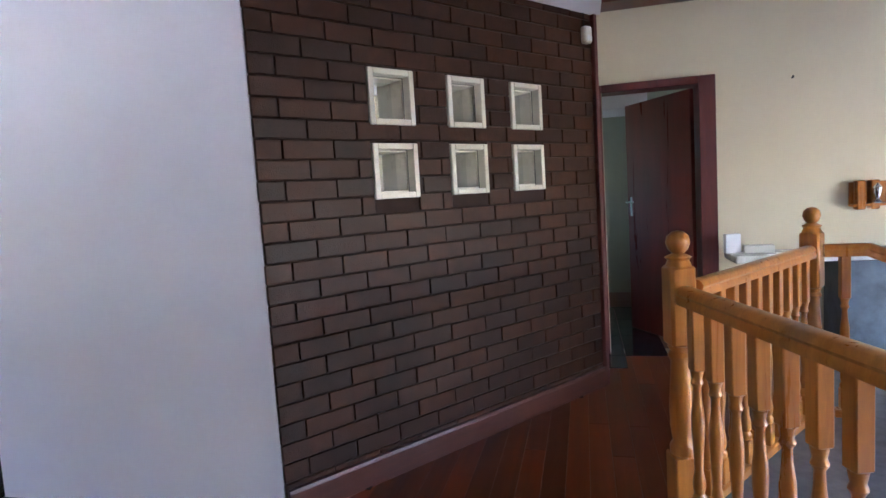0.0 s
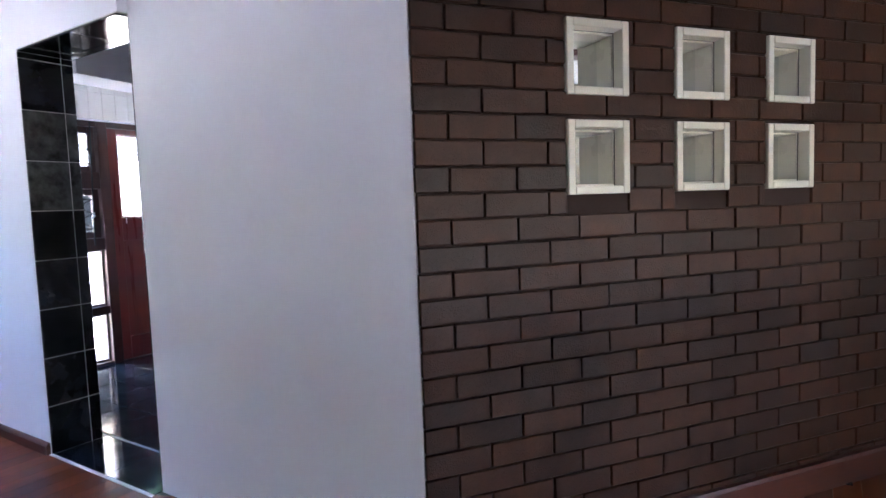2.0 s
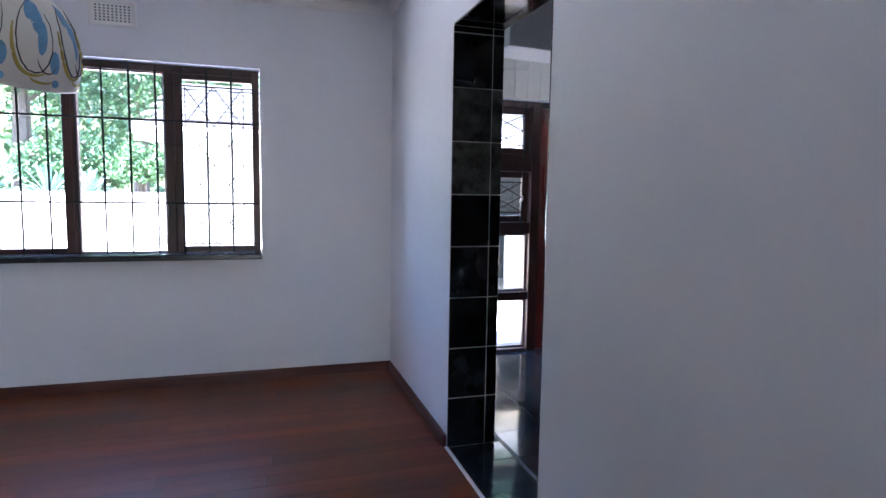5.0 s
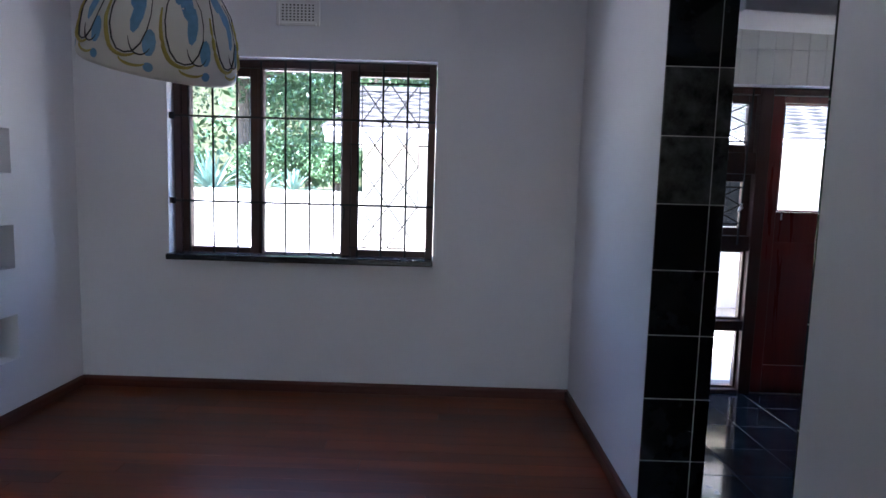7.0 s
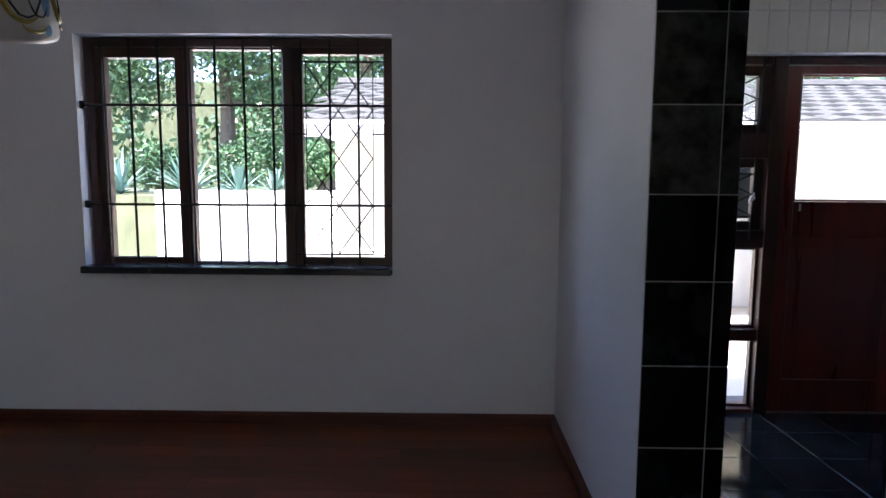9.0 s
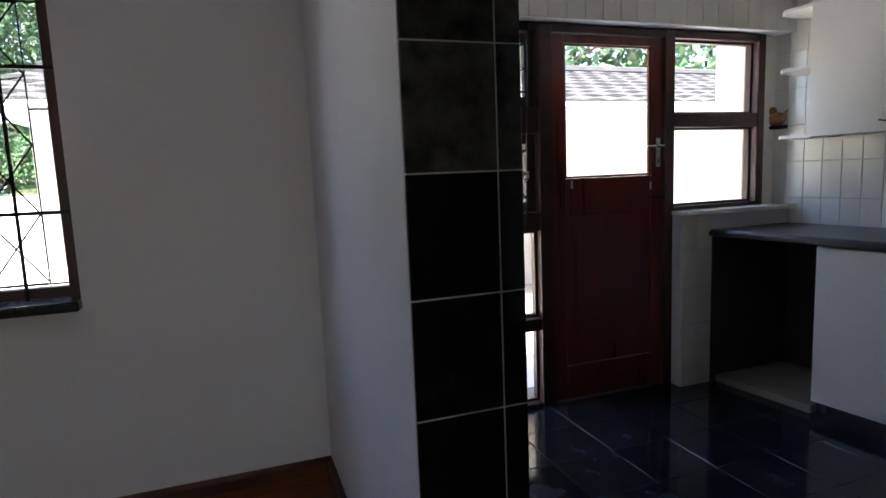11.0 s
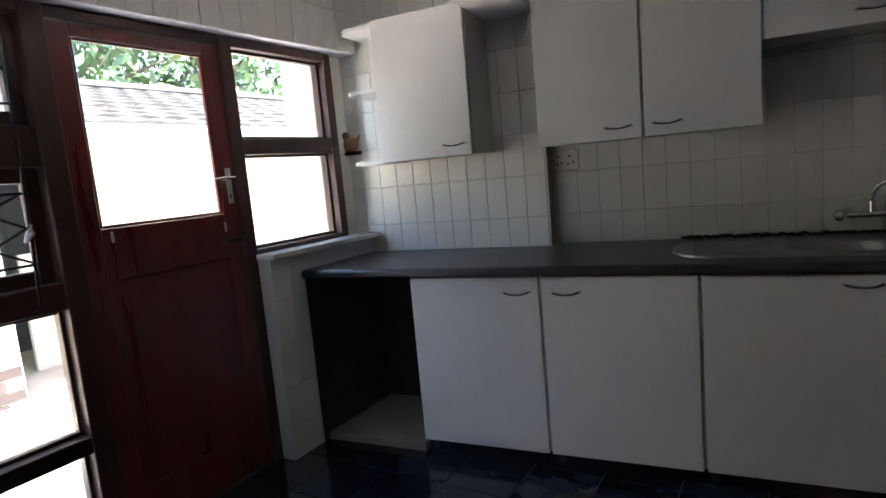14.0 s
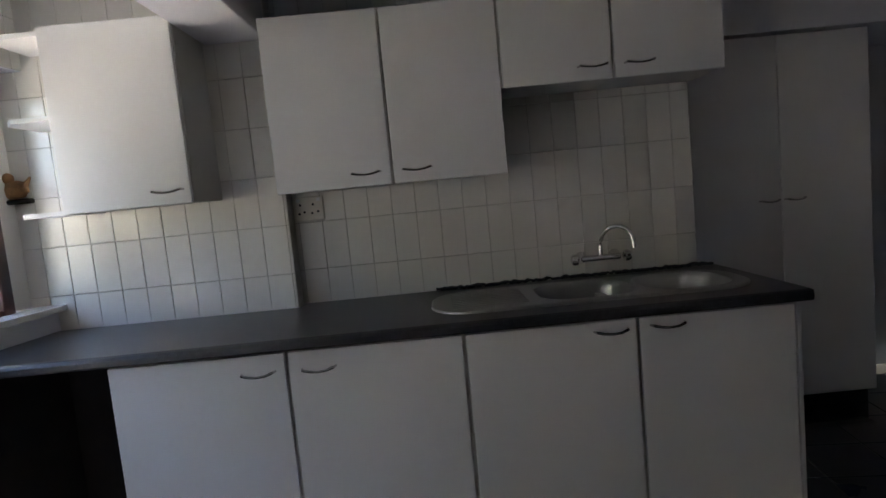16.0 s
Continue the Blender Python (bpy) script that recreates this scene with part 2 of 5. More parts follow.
def tube(bm, pts, r, seg=8, closed=False):
    """A rod of radius r (one number or one a point) along pts."""
    pts = [Vector(p) for p in pts]
    rs = r if isinstance(r, (list, tuple)) else [r] * len(pts)
    rings = []
    for i, p in enumerate(pts):
        a = pts[i - 1] if i or closed else p
        c = pts[(i + 1) % len(pts)] if i < len(pts) - 1 or closed else p
        d = (c - a).normalized()
        side = d.orthogonal() if abs(d.z) > 0.95 else d.cross(Vector((0, 0, 1)))
        side.normalize()
        up = side.cross(d)
        rings.append([bm.verts.new(p + rs[i] * (math.cos(k * 2 * math.pi / seg) * side + math.sin(k * 2 * math.pi / seg) * up)) for k in range(seg)])
    for i in range(len(rings) if closed else len(rings) - 1):
        a, c = rings[i], rings[(i + 1) % len(rings)]
        for k in range(seg):
            bm.faces.new((a[k], a[(k + 1) % seg], c[(k + 1) % seg], c[k]))
    if not closed:
        bm.faces.new(rings[0][::-1])
        bm.faces.new(rings[-1])
    return bm


def lathe(bm, profile, seg=16, at=(0, 0, 0)):
    """A turned solid: (radius, z) pairs from bottom to top."""
    rings = [[bm.verts.new((at[0] + r * math.cos(k * 2 * math.pi / seg), at[1] + r * math.sin(k * 2 * math.pi / seg), at[2] + z)) for k in range(seg)] for r, z in profile]
    for a, c in zip(rings, rings[1:]):
        for k in range(seg):
            bm.faces.new((a[k], a[(k + 1) % seg], c[(k + 1) % seg], c[k]))
    bm.faces.new(rings[0][::-1])
    bm.faces.new(rings[-1])
    return bm


def prism(bm, outline, z0, z1):
    lo, hi = [bm.verts.new((x, y, z0)) for x, y in outline], [bm.verts.new((x, y, z1)) for x, y in outline]
    n = len(outline)
    for k in range(n):
        bm.faces.new((lo[k], lo[(k + 1) % n], hi[(k + 1) % n], hi[k]))
    bm.faces.new(lo[::-1])
    bm.faces.new(hi)
    return bm


def panel(bm, length, z0, z1, thick, holes=()):
    """A wall from x = 0 to length, its room face at y = 0 and its back at y = thick, with openings (x0, x1, z0, z1) right through."""
    xs = sorted({0.0, length, *[v for h in holes for v in h[:2]]})
    zs = sorted({z0, z1, *[v for h in holes for v in h[2:]]})
    solid = {(i, k) for i in range(len(xs) - 1) for k in range(len(zs) - 1)
             if not any(h[0] <= xs[i] < h[1] and h[2] <= zs[k] < h[3] for h in holes)}
    seen = {}

    def v(x, y, z):
        return seen.setdefault((x, y, z), None) or seen.update({(x, y, z): bm.verts.new((x, y, z))}) or seen[(x, y, z)]

    for i, k in solid:
        a, b, c, d = xs[i], xs[i + 1], zs[k], zs[k + 1]
        bm.faces.new((v(a, 0, c), v(b, 0, c), v(b, 0, d), v(a, 0, d)))
        bm.faces.new((v(a, thick, c), v(a, thick, d), v(b, thick, d), v(b, thick, c)))
        if (i - 1, k) not in solid:
            bm.faces.new((v(a, 0, c), v(a, 0, d), v(a, thick, d), v(a, thick, c)))
        if (i + 1, k) not in solid:
            bm.faces.new((v(b, 0, c), v(b, thick, c), v(b, thick, d), v(b, 0, d)))
        if (i, k - 1) not in solid:
            bm.faces.new((v(a, 0, c), v(a, thick, c), v(b, thick, c), v(b, 0, c)))
        if (i, k + 1) not in solid:
            bm.faces.new((v(a, 0, d), v(b, 0, d), v(b, thick, d), v(a, thick, d)))
    return bm


def mesh_of(name, bm, mat, smooth=False):
    bmesh.ops.recalc_face_normals(bm, faces=bm.faces[:])
    me = bpy.data.meshes.new(name)
    bm.to_mesh(me)
    bm.free()
    me.materials.append(mat)
    if smooth:
        me.shade_smooth()
        me.set_sharp_from_angle(angle=radians(40))
    return me


def part(name, bm, mat, parent, label="", smooth=False, m=None):
    ob = new(name, mesh_of(name, bm, mat, smooth))
    ob.parent = parent
    if m is not None:
        ob.matrix_basis = m
    return tagged(ob, label)


def piece(name, me, parent, m):
    ob = new(name, me)
    ob.parent = parent
    ob.matrix_basis = m
    return ob


def thing(name, m, label, category, group="", kind=""):
    ob = new(name)
    ob.empty_display_size = 0.1
    ob.matrix_world = m
    return tagged(ob, label, category, group, kind)


def solo(name, bm, mat, m, label, category, group="", kind="", smooth=False):
    ob = new(name, mesh_of(name, bm, mat, smooth))
    ob.matrix_world = m
    return tagged(ob, label, category, group, kind)


def B(*a, **k):
    return box(bmesh.new(), *a, **k)


def wall(name, x, y, turn, length, z0, z1, thick, mat, holes=(), label="plain white plastered wall"):
    ob = new(name, mesh_of(name, panel(bmesh.new(), length, z0, z1, thick, holes), mat))
    ob.matrix_world = pose(x, y, 0, 0, 0, turn)
    return tagged(ob, label, "wall", "", "structure")


ZERO = Matrix.Identity(4)


# ---- structure ----
W1, KF = 2.18, 2.437                     # dining face and kitchen face of the wall between the rooms
OPEN0, OPEN1, OPENZ = -2.04, -1.12, 2.076
WP = 2.225                               # dining face of the partition
KM = Matrix.Translation((-3.55, 4.375, 0)) @ pose(0, 0, 0, 0, 0, 7.0)   # along the kitchen counter
B0, BTURN, BLEN = (0.308, 2.234), 53.2, 2.145
BM = pose(B0[0], B0[1], 0, 0, 0, BTURN)

wall("wall_between", -3.40, W1, 0, OPEN1 + 3.40, 0, 2.55, KF - W1, PLASTER, [(OPEN0 + 3.40, OPEN1 + 3.40, 0, OPENZ)], "white plastered wall with a tiled opening to the kitchen")
wall("wall_partition", OPEN1, WP, 0, 0.303 - OPEN1, 0, 2.55, 0.20, PLASTER, label="white plastered partition beside the kitchen opening")
wall("wall_dining_west", -3.40, -1.14, 90, 3.56, 0, 2.55, 0.25, PLASTER, [(0.805, 2.443, 0.86, 2.06)], "white plastered wall with a barred window")
wall("wall_niches", -2.20, -0.90, 180, 1.20, 0, 2.55, 0.24, PLASTER, [(0.39, 0.66, 0.33, 0.57), (0.39, 0.66, 0.82, 1.05), (0.39, 0.66, 1.32, 1.55)], "white plastered wall with three small square openings")
wall("wall_niches_back", -2.205, -1.145, 180, 1.19, 0, 2.55, 0.10, PLASTER)
wall("wall_niches_return", -2.20, -3.2, 90, 2.06, 0, 2.55, 0.2, PLASTER)
wall("wall_south", 6.8, -3.2, 180, 9.2, -0.9, 2.8, 0.25, PLASTER)
wall("wall_kitchen_west", -3.52, 2.42, 90, 3.6, 0, 2.6, 0.25, PLASTER, [(0.31, 1.77, 0, 2.0), (1.77, 2.62, 1.0, 2.0)], "tiled kitchen wall with a glazed back door")
wall("wall_landing_north", 1.60, 4.65, 0, 5.2, -0.9, 2.8, 0.14, CREAM, [(0.07, 0.79, 0, 1.93)], "cream plastered wall with a doorway")
wall("wall_brick_return", 1.611, 3.97, 90, 0.675, 0, 2.8, 0.1, CREAM, label="plain cream wall end behind the brickwork")
wall("wall_lounge_east", 6.8, 4.79, -90, 8.2, -0.9, 2.8, 0.25, CREAM, [(2.4, 4.6, 0.0, 1.6)], "cream wall with a wide window opening")
wall("wall_back_room_west", 1.42, 4.79, 90, 2.5, 0, 2.5, 0.1, SHUTTER, label="grey-green painted wall of the back room")
wall("wall_back_room_north", 1.32, 7.25, 0, 2.4, 0, 2.5, 0.1, SHUTTER, label="grey-green painted wall of the back room")
wall("wall_back_room_east", 3.62, 7.25, -90, 2.46, 0, 2.5, 0.1, SHUTTER, [(0.8, 1.6, 1.2, 2.0)], label="grey-green painted wall of the back room")


def kwall(name, u, v, length, thick, mat, z1=2.6, label="tiled kitchen wall", turn=0):
    ob = new(name, mesh_of(name, panel(bmesh.new(), length, 0, z1, thick), mat))
    ob.matrix_world = KM @ pose(u, v, 0, 0, 0, turn)
    return tagged(ob, label, "wall", "", "structure")


step_wall = kwall("wall_step", -0.20, 0.613, 1.34, 0.2, LIGHTGROUT, label="white tiled kitchen wall that stands forward")
recess_wall = kwall("wall_recess", 1.14, 0.708, 1.785, 0.2, LIGHTGROUT, label="white tiled kitchen wall above the sink")
kwall("wall_recess_return", 2.925, 0.908, 0.75, 0.12, PLASTER, label="plain wall beside the tall cupboard", turn=90)
kwall("wall_far_kitchen", 2.75, 1.66, 2.1, 0.15, PLASTER, label="plain white kitchen wall")
kwall("wall_kitchen_far_east", 4.70, 1.66, 2.62, 0.15, PLASTER, label="plain kitchen end wall", turn=-90)

floor = solo("floor", prism(bmesh.new(), [(-3.40, -0.9), (-2.2, -0.9), (-2.2, -3.2), (2.55, -3.2), (2.42, 0.2), (1.86, 2.30), (2.76, 3.56), (2.76, 4.65), (2.4, 4.65), (2.4, 7.2), (1.42, 7.2), (1.42, 4.2), (0.29, 2.18), (-3.40, 2.18)], -0.2, -0.004),
             MORTAR, ZERO, "dark joints under the polished hardwood floor", "floor", "", "structure")
kfloor = solo("floor_kitchen", prism(bmesh.new(), [(-3.52, KF), (-3.9, 2.5), (-3.9, 5.2), (3.2, 6.9), (3.2, KF), (OPEN1, KF), (OPEN1, W1 + 0.006), (OPEN0, W1 + 0.006), (OPEN0, KF)], -0.2, -0.003),
              DARKGROUT, ZERO, "grey grout under the glossy dark floor tiles", "floor", "", "structure")
solo("floor_lounge", prism(bmesh.new(), [(1.4, -3.2), (6.8, -3.2), (6.8, 4.7), (1.4, 4.7)], -1.05, -0.904), LOWTILE, ZERO, "pale grey tiled floor of the sunken lounge", "floor", "", "structure")
solo("floor_back_room", B(1.36, 3.68, 4.792, 7.31, -0.2, 0.0), FLOORWOOD, ZERO, "dark hardwood floor of the back room", "floor", "", "structure")
solo("landing_edge", prism(bmesh.new(), [(1.90, 2.32), (2.78, 3.58), (2.80, 3.56), (1.93, 2.29), (2.46, 0.2), (2.43, 0.2)], -0.22, -0.006), LILAC, ZERO, "lilac-white painted edge of the landing", "floor edge", "", "structure")
solo("landing_riser", prism(bmesh.new(), [(1.70, 2.33), (2.55, 3.58), (2.70, 3.58), (1.85, 2.3), (2.40, 0.2), (2.25, 0.2)], -0.9, -0.2), CREAM, ZERO, "cream plastered wall below the landing", "wall", "", "structure")

solo("ceiling", B(-3.6, 1.7, -3.3, W1 + 0.1, 2.55, 2.7), CEILING, ZERO, "smooth white dining room ceiling", "ceiling", "", "structure")
# extended past the landing over the other rooms, unseen, to shut out the sky
solo("ceiling_landing", B(-3.77, 7.0, -3.4, 8.2, 2.80, 2.95), CEILING, ZERO, "white boarded ceiling over the landing", "ceiling", "", "structure")
solo("ceiling_kitchen", prism(bmesh.new(), [(-3.8, KF), (0.35, KF), (1.62, 4.2), (1.62, 4.79), (5, 8), (-3.8, 6.5)], 2.42, 2.55), GLOSS_CEILING, ZERO, "glossy white kitchen ceiling boards", "ceiling", "", "structure")
solo("ceiling_back_room", B(1.3, 3.75, 4.79, 7.4, 2.5, 2.6), CEILING, ZERO, "plain back room ceiling", "ceiling", "", "structure")
solo("ceiling_edge", B(1.66, 1.74, -3.2, 2.2, 2.52, 2.85), CEILING, ZERO, "white ceiling edge above the landing", "ceiling", "", "structure")

# unseen filler between the two ceiling levels, added against leaking sky light
solo("ceiling_sky_stop", B(0.2, 1.655, 2.285, 2.33, 2.52, 2.80), CEILING, ZERO, "unseen white filler that keeps sky out between the ceilings", "ceiling", "", "structure")
solo("ceiling_soffit", prism(bmesh.new(), [(1.03, 3.19), (1.60, 3.955), (1.655, 3.955), (1.655, 3.19)], 2.27, 2.795), CEILING, ZERO, "white lowered ceiling edge above the brickwork", "ceiling", "", "structure")
# skirtings and coving
def strip(name, x, y, turn, length, prof, mat, label, cat="trim"):
    """A moulding: (depth, z) outline swept along a wall; depth grows into the room."""
    bm = bmesh.new()
    ends = [[bm.verts.new((s, -d, z)) for d, z in prof] for s in (0, length)]
    n = len(prof)
    for k in range(n):
        bm.faces.new((ends[0][k], ends[0][(k + 1) % n], ends[1][(k + 1) % n], ends[1][k]))
    bm.faces.new(ends[0][::-1])
    bm.faces.new(ends[1])
    ob = new(name, mesh_of(name, bm, mat))
    ob.matrix_world = pose(x, y, 0, 0, 0, turn)
    return tagged(ob, label, cat, "", "structure")


SK = [(0, 0), (0.020, 0), (0.020, 0.046), (0.015, 0.056), (0.008, 0.063), (0, 0.063)]
COVE = [(0, 2.55), (0, 2.475), (0.012, 2.475), (0.02, 2.50), (0.045, 2.53), (0.075, 2.538), (0.075, 2.55)]
for k, (x, y, turn, length) in enumerate([(-3.40, -0.9, 90, 3.08), (-3.378, W1, 0, OPEN0 + 3.378 - 0.004), (-2.2, -0.9, 180, 1.178)]):
    strip("baseboard_%d" % (k + 1), x, y, turn, length, SK, SKIRT, "red-brown varnished wooden skirting board")
    strip("coving_%d" % (k + 1), x, y, turn, length if k != 1 else 3.6, COVE, CEILING, "white plaster coving below the ceiling")
ob = strip("baseboard_brick", B0[0], B0[1], BTURN, BLEN - 0.01, [(0.0, 0), (0.040, 0), (0.040, 0.104), (0.034, 0.118), (0.0, 0.118)], SKIRT, "red-brown varnished skirting below the brickwork")
strip("baseboard_lounge", 2.5, 4.65, 0, 4.2, [(0, -0.9), (0.02, -0.9), (0.02, -0.78), (0, -0.78)], WINDOWWOOD, "dark wooden skirting in the lounge")
solo("ceiling_beam", B(1.6, 6.8, 4.40, 4.646, 2.47, 2.75, bevel=0.01), FRAMEWOOD, ZERO, "dark red-brown stained ceiling beam", "beam", "", "structure")
solo("ceiling_beam_cross", B(3.42, 3.62, 1.5, 4.39, 2.40, 2.62, bevel=0.01), FRAMEWOOD, ZERO, "dark stained ceiling beam over the landing", "beam", "", "structure")
solo("kitchen_beam", B(0.88, 1.135, -2.0, 0.606, 2.035, 2.42, bevel=0.004), PLASTER, KM, "white plastered kitchen ceiling beam", "beam", "", "structure")

# ---- openings ----
def opening_frame(name, m, w, z0, z1, t, d, mat, parent, sill=True):
    """Jambs and head of a frame: local x along the wall, y into it."""
    part(name + "_jamb", B(0, t, 0, d, z0, z1, bevel=0.004), mat, parent, m=m)
    part(name + "_jamb", B(w - t, w, 0, d, z0, z1, bevel=0.004), mat, parent, m=m)
    part(name + "_head", B(t + 0.001, w - t - 0.001, 0, d, z1 - t, z1, bevel=0.004), mat, parent, m=m)
    if sill:
        part(name + "_rail", B(t + 0.001, w - t - 0.001, 0, d, z0, z0 + t, bevel=0.004), mat, parent, m=m)


# dining window: three lights in dark wood, iron bars, lattice in the last one
def ring(x0, x1, z0, z1, t, d0, d1):
    bm = bmesh.new()
    box(bm, x0, x0 + t, d0, d1, z0, z1, bevel=0.003)
    box(bm, x1 - t, x1, d0, d1, z0, z1, bevel=0.003)
    box(bm, x0 + t + 0.0005, x1 - t - 0.0005, d0, d1, z1 - t, z1, bevel=0.003)
    box(bm, x0 + t + 0.0005, x1 - t - 0.0005, d0, d1, z0, z0 + t, bevel=0.003)
    return bm


WM = pose(-3.40, -0.335, 0, 0, 0, 90)
win = thing("window_1", WM, "dark wooden three-light window with iron burglar bars", "window", "", "structure")
part("window_frame", ring(0.006, 1.632, 0.818, 2.055, 0.045, 0.07, 0.16), WINDOWWOOD, win)
for a, c in ((0.528, 0.552), (1.053, 1.110)):
    part("mullion", B(a, c, 0.075, 0.155, 0.864, 2.009, bevel=0.004), WINDOWWOOD, win)
for a, c, z0, z1, w in ((0.052, 0.527, 0.846, 2.008, 0.05), (0.553, 1.0525, 0.864, 2.009, 0.008), (1.111, 1.626, 0.862, 2.018, 0.04)):
    sash = part("sash", ring(a, c, z0, z1, w, 0.09, 0.14), WINDOWWOOD, win)
    g = part("pane", B(a + w * 0.7, c - w * 0.7, 0.112, 0.116, z0 + w * 0.7, z1 - w * 0.7), PANE, sash)
    g.visible_shadow = False
for k in range(10):
    x = 0.117 + 0.1492 * k
    part("bar", tube(bmesh.new(), [(x, 0.035, 0.866), (x, 0.035, 2.045)], 0.0072, 6), DARKIRON, win)
for z in (1.186, 1.704):
    part("cross_bar", tube(bmesh.new(), [(0.004, 0.030, z), (1.632, 0.030, z)], 0.0078, 6), DARKIRON, win)
    part("bar_lug", B(0.002, 0.03, 0.015, 0.045, z - 0.02, z + 0.02, bevel=0.004), DARKIRON, win)


def lattice(x0, x1, z0, z1, xn, zn, slope, dz, depth, r, parent):
    """Crossing rods through the node (xn, zn), dz apart, cut to a rectangle."""
    for s in (slope, -slope):
        for k in range(-12, 13):
            ends = []
            for x in (x0, x1):
                z = zn + k * dz + s * (x - xn)
                zc = min(max(z, z0), z1)
                ends.append((xn + (zc - zn - k * dz) / s, depth + (0.004 if s > 0 else -0.004), zc))
            if abs(ends[0][2] - ends[1][2]) > 0.02 and x0 - 0.002 < ends[0][0] < x1 + 0.002:
                part("lattice_rod", tube(bmesh.new(), ends, r, 5), DARKIRON, parent)


lat = part("lattice", ring(1.178, 1.536, 0.921, 1.932, 0.006, 0.050, 0.056), DARKIRON, win)
lattice(1.18, 1.534, 0.923, 1.930, 1.351, 1.434, 1.39, 0.25, 0.053, 0.0038, lat)
for x0, x1, z in ((1.10, 1.61, 1.932), (1.10, 1.61, 0.921), (1.09, 1.178, 1.56), (1.536, 1.60, 1.56)):
    part("hinge_rod", tube(bmesh.new(), [(x0, 0.052, z), (x1, 0.052, z)], 0.004, 5), DARKIRON, lat)
part("stay", tube(bmesh.new(), [(1.06, 0.062, 1.18), (1.075, 0.055, 1.16), (1.07, 0.06, 1.10)], 0.006, 6), DARKIRON, win, "black casement fastener")
solo("window_sill_1", B(-3.58, -3.346, -0.336, 1.304, 0.824, 0.8605, bevel=0.005), SILL, ZERO, "dark glossy painted window sill", "window sill", "", "structure")

# kitchen door, sidelight and window in one dark frame
KD = pose(-3.625, 0, 0, 0, 0, 90)       # local x is world y, local y goes outwards
kfr = thing("window_2", KD, "dark wooden door frame with a four-pane sidelight", "window", "", "structure")
D0, D1 = -0.035, 0.065
part("frame_jamb", B(2.735, 2.79, D0, D1, 0.0, 1.998, bevel=0.004), WINDOWWOOD, kfr)
part("frame_jamb", B(3.350, 3.43, D0, D1, 0.0, 1.998, bevel=0.004), WINDOWWOOD, kfr)
part("frame_jamb", B(4.135, 4.20, D0, D1, 0.0, 1.998, bevel=0.004), WINDOWWOOD, kfr)
part("frame_jamb", B(4.80, 4.855, D0, D1, 1.003, 1.998, bevel=0.004), WINDOWWOOD, kfr)
for a, c in ((2.791, 3.349), (3.431, 4.134), (4.201, 4.799)):
    part("frame_head", B(a, c, D0, D1, 1.955, 1.998, bevel=0.004), WINDOWWOOD, kfr)
part("frame_rail", B(4.201, 4.799, D0, D1, 1.003, 1.035, bevel=0.004), WINDOWWOOD, kfr)
part("frame_rail", B(4.201, 4.799, D0, D1, 1.475, 1.55, bevel=0.004), WINDOWWOOD, kfr)
part("threshold_bar", B(3.431, 4.134, D0, D1, 0.0, 0.011, bevel=0.002), WINDOWWOOD, kfr)
for z0, z1 in ((0.0, 0.03), (0.43, 0.495), (0.96, 1.055), (1.455, 1.59)):
    part("sidelight_rail", B(2.791, 3.349, D0, D1, z0, z1, bevel=0.004), WINDOWWOOD, kfr)
for z0, z1, mt, w in ((0.03, 0.43, PANE, 0.014), (0.495, 0.96, PANE, 0.014), (1.055, 1.455, PANE, 0.05), (1.59, 1.955, RIPPLED, 0.05)):
    bead = part("bead" if w < 0.02 else "sash", ring(2.792, 3.348, z0 + 0.001, z1 - 0.001, w, 0.01, 0.05), WINDOWWOOD, kfr)
    g = part("pane", B(2.796, 3.344, 0.028, 0.032, z0 + 0.004, z1 - 0.004), mt, bead)
    g.visible_shadow = False
for z0, z1 in ((1.036, 1.474), (1.551, 1.954)):
    bead = part("bead", ring(4.202, 4.798, z0, z1, 0.012, 0.01, 0.05), WINDOWWOOD, kfr)
    g = part("pane", B(4.206, 4.794, 0.028, 0.032, z0 + 0.004, z1 - 0.004), PANE, bead)
    g.visible_shadow = False
part("window_stay", tube(bmesh.new(), [(4.42, -0.05, 1.52), (4.5, -0.06, 1.525), (4.56, -0.06, 1.515)], 0.006, 6), DARKIRON, kfr, "black casement stay")
# sidelight grille: diamonds in the two upper lights, hung on a vertical rod
part("grille_rod", tube(bmesh.new(), [(3.255, -0.06, 1.0), (3.285, -0.06, 1.99)], 0.006, 6), DARKIRON, kfr)
for z0, z1, zn, slope, dz in ((1.134, 1.368, 1.254, 0.50, 0.114), (1.655, 1.895, 1.766, 0.44, 0.118)):
    gr = part("grille", tube(bmesh.new(), [(2.76, -0.055, z0), (3.275, -0.055, z0)], 0.0048, 5), DARKIRON, kfr)
    part("grille_bar", tube(bmesh.new(), [(2.76, -0.055, z1), (3.275, -0.055, z1)], 0.0048, 5), DARKIRON, gr)
    lattice(2.76, 3.27, z0, z1, 3.258, zn, slope, dz, -0.055, 0.0042, gr)

leaf = thing("door_1", KD, "dark red varnished back door with a glazed top half", "door", "", "structure")
part("stile", B(3.434, 3.514, -0.012, 0.03, 0.012, 1.952, bevel=0.003), DOORRED, leaf)
part("stile", B(4.060, 4.132, -0.012, 0.03, 0.012, 1.952, bevel=0.003), DOORRED, leaf)
part("top_rail", B(3.515, 4.059, -0.012, 0.03, 1.909, 1.952, bevel=0.003), DOORRED, leaf)
part("lock_rail", B(3.515, 4.059, -0.012, 0.03, 1.02, 1.218, bevel=0.003), DOORRED, leaf)
part("bottom_rail", B(3.515, 4.059, -0.012, 0.03, 0.012, 0.20, bevel=0.003), DOORRED, leaf)
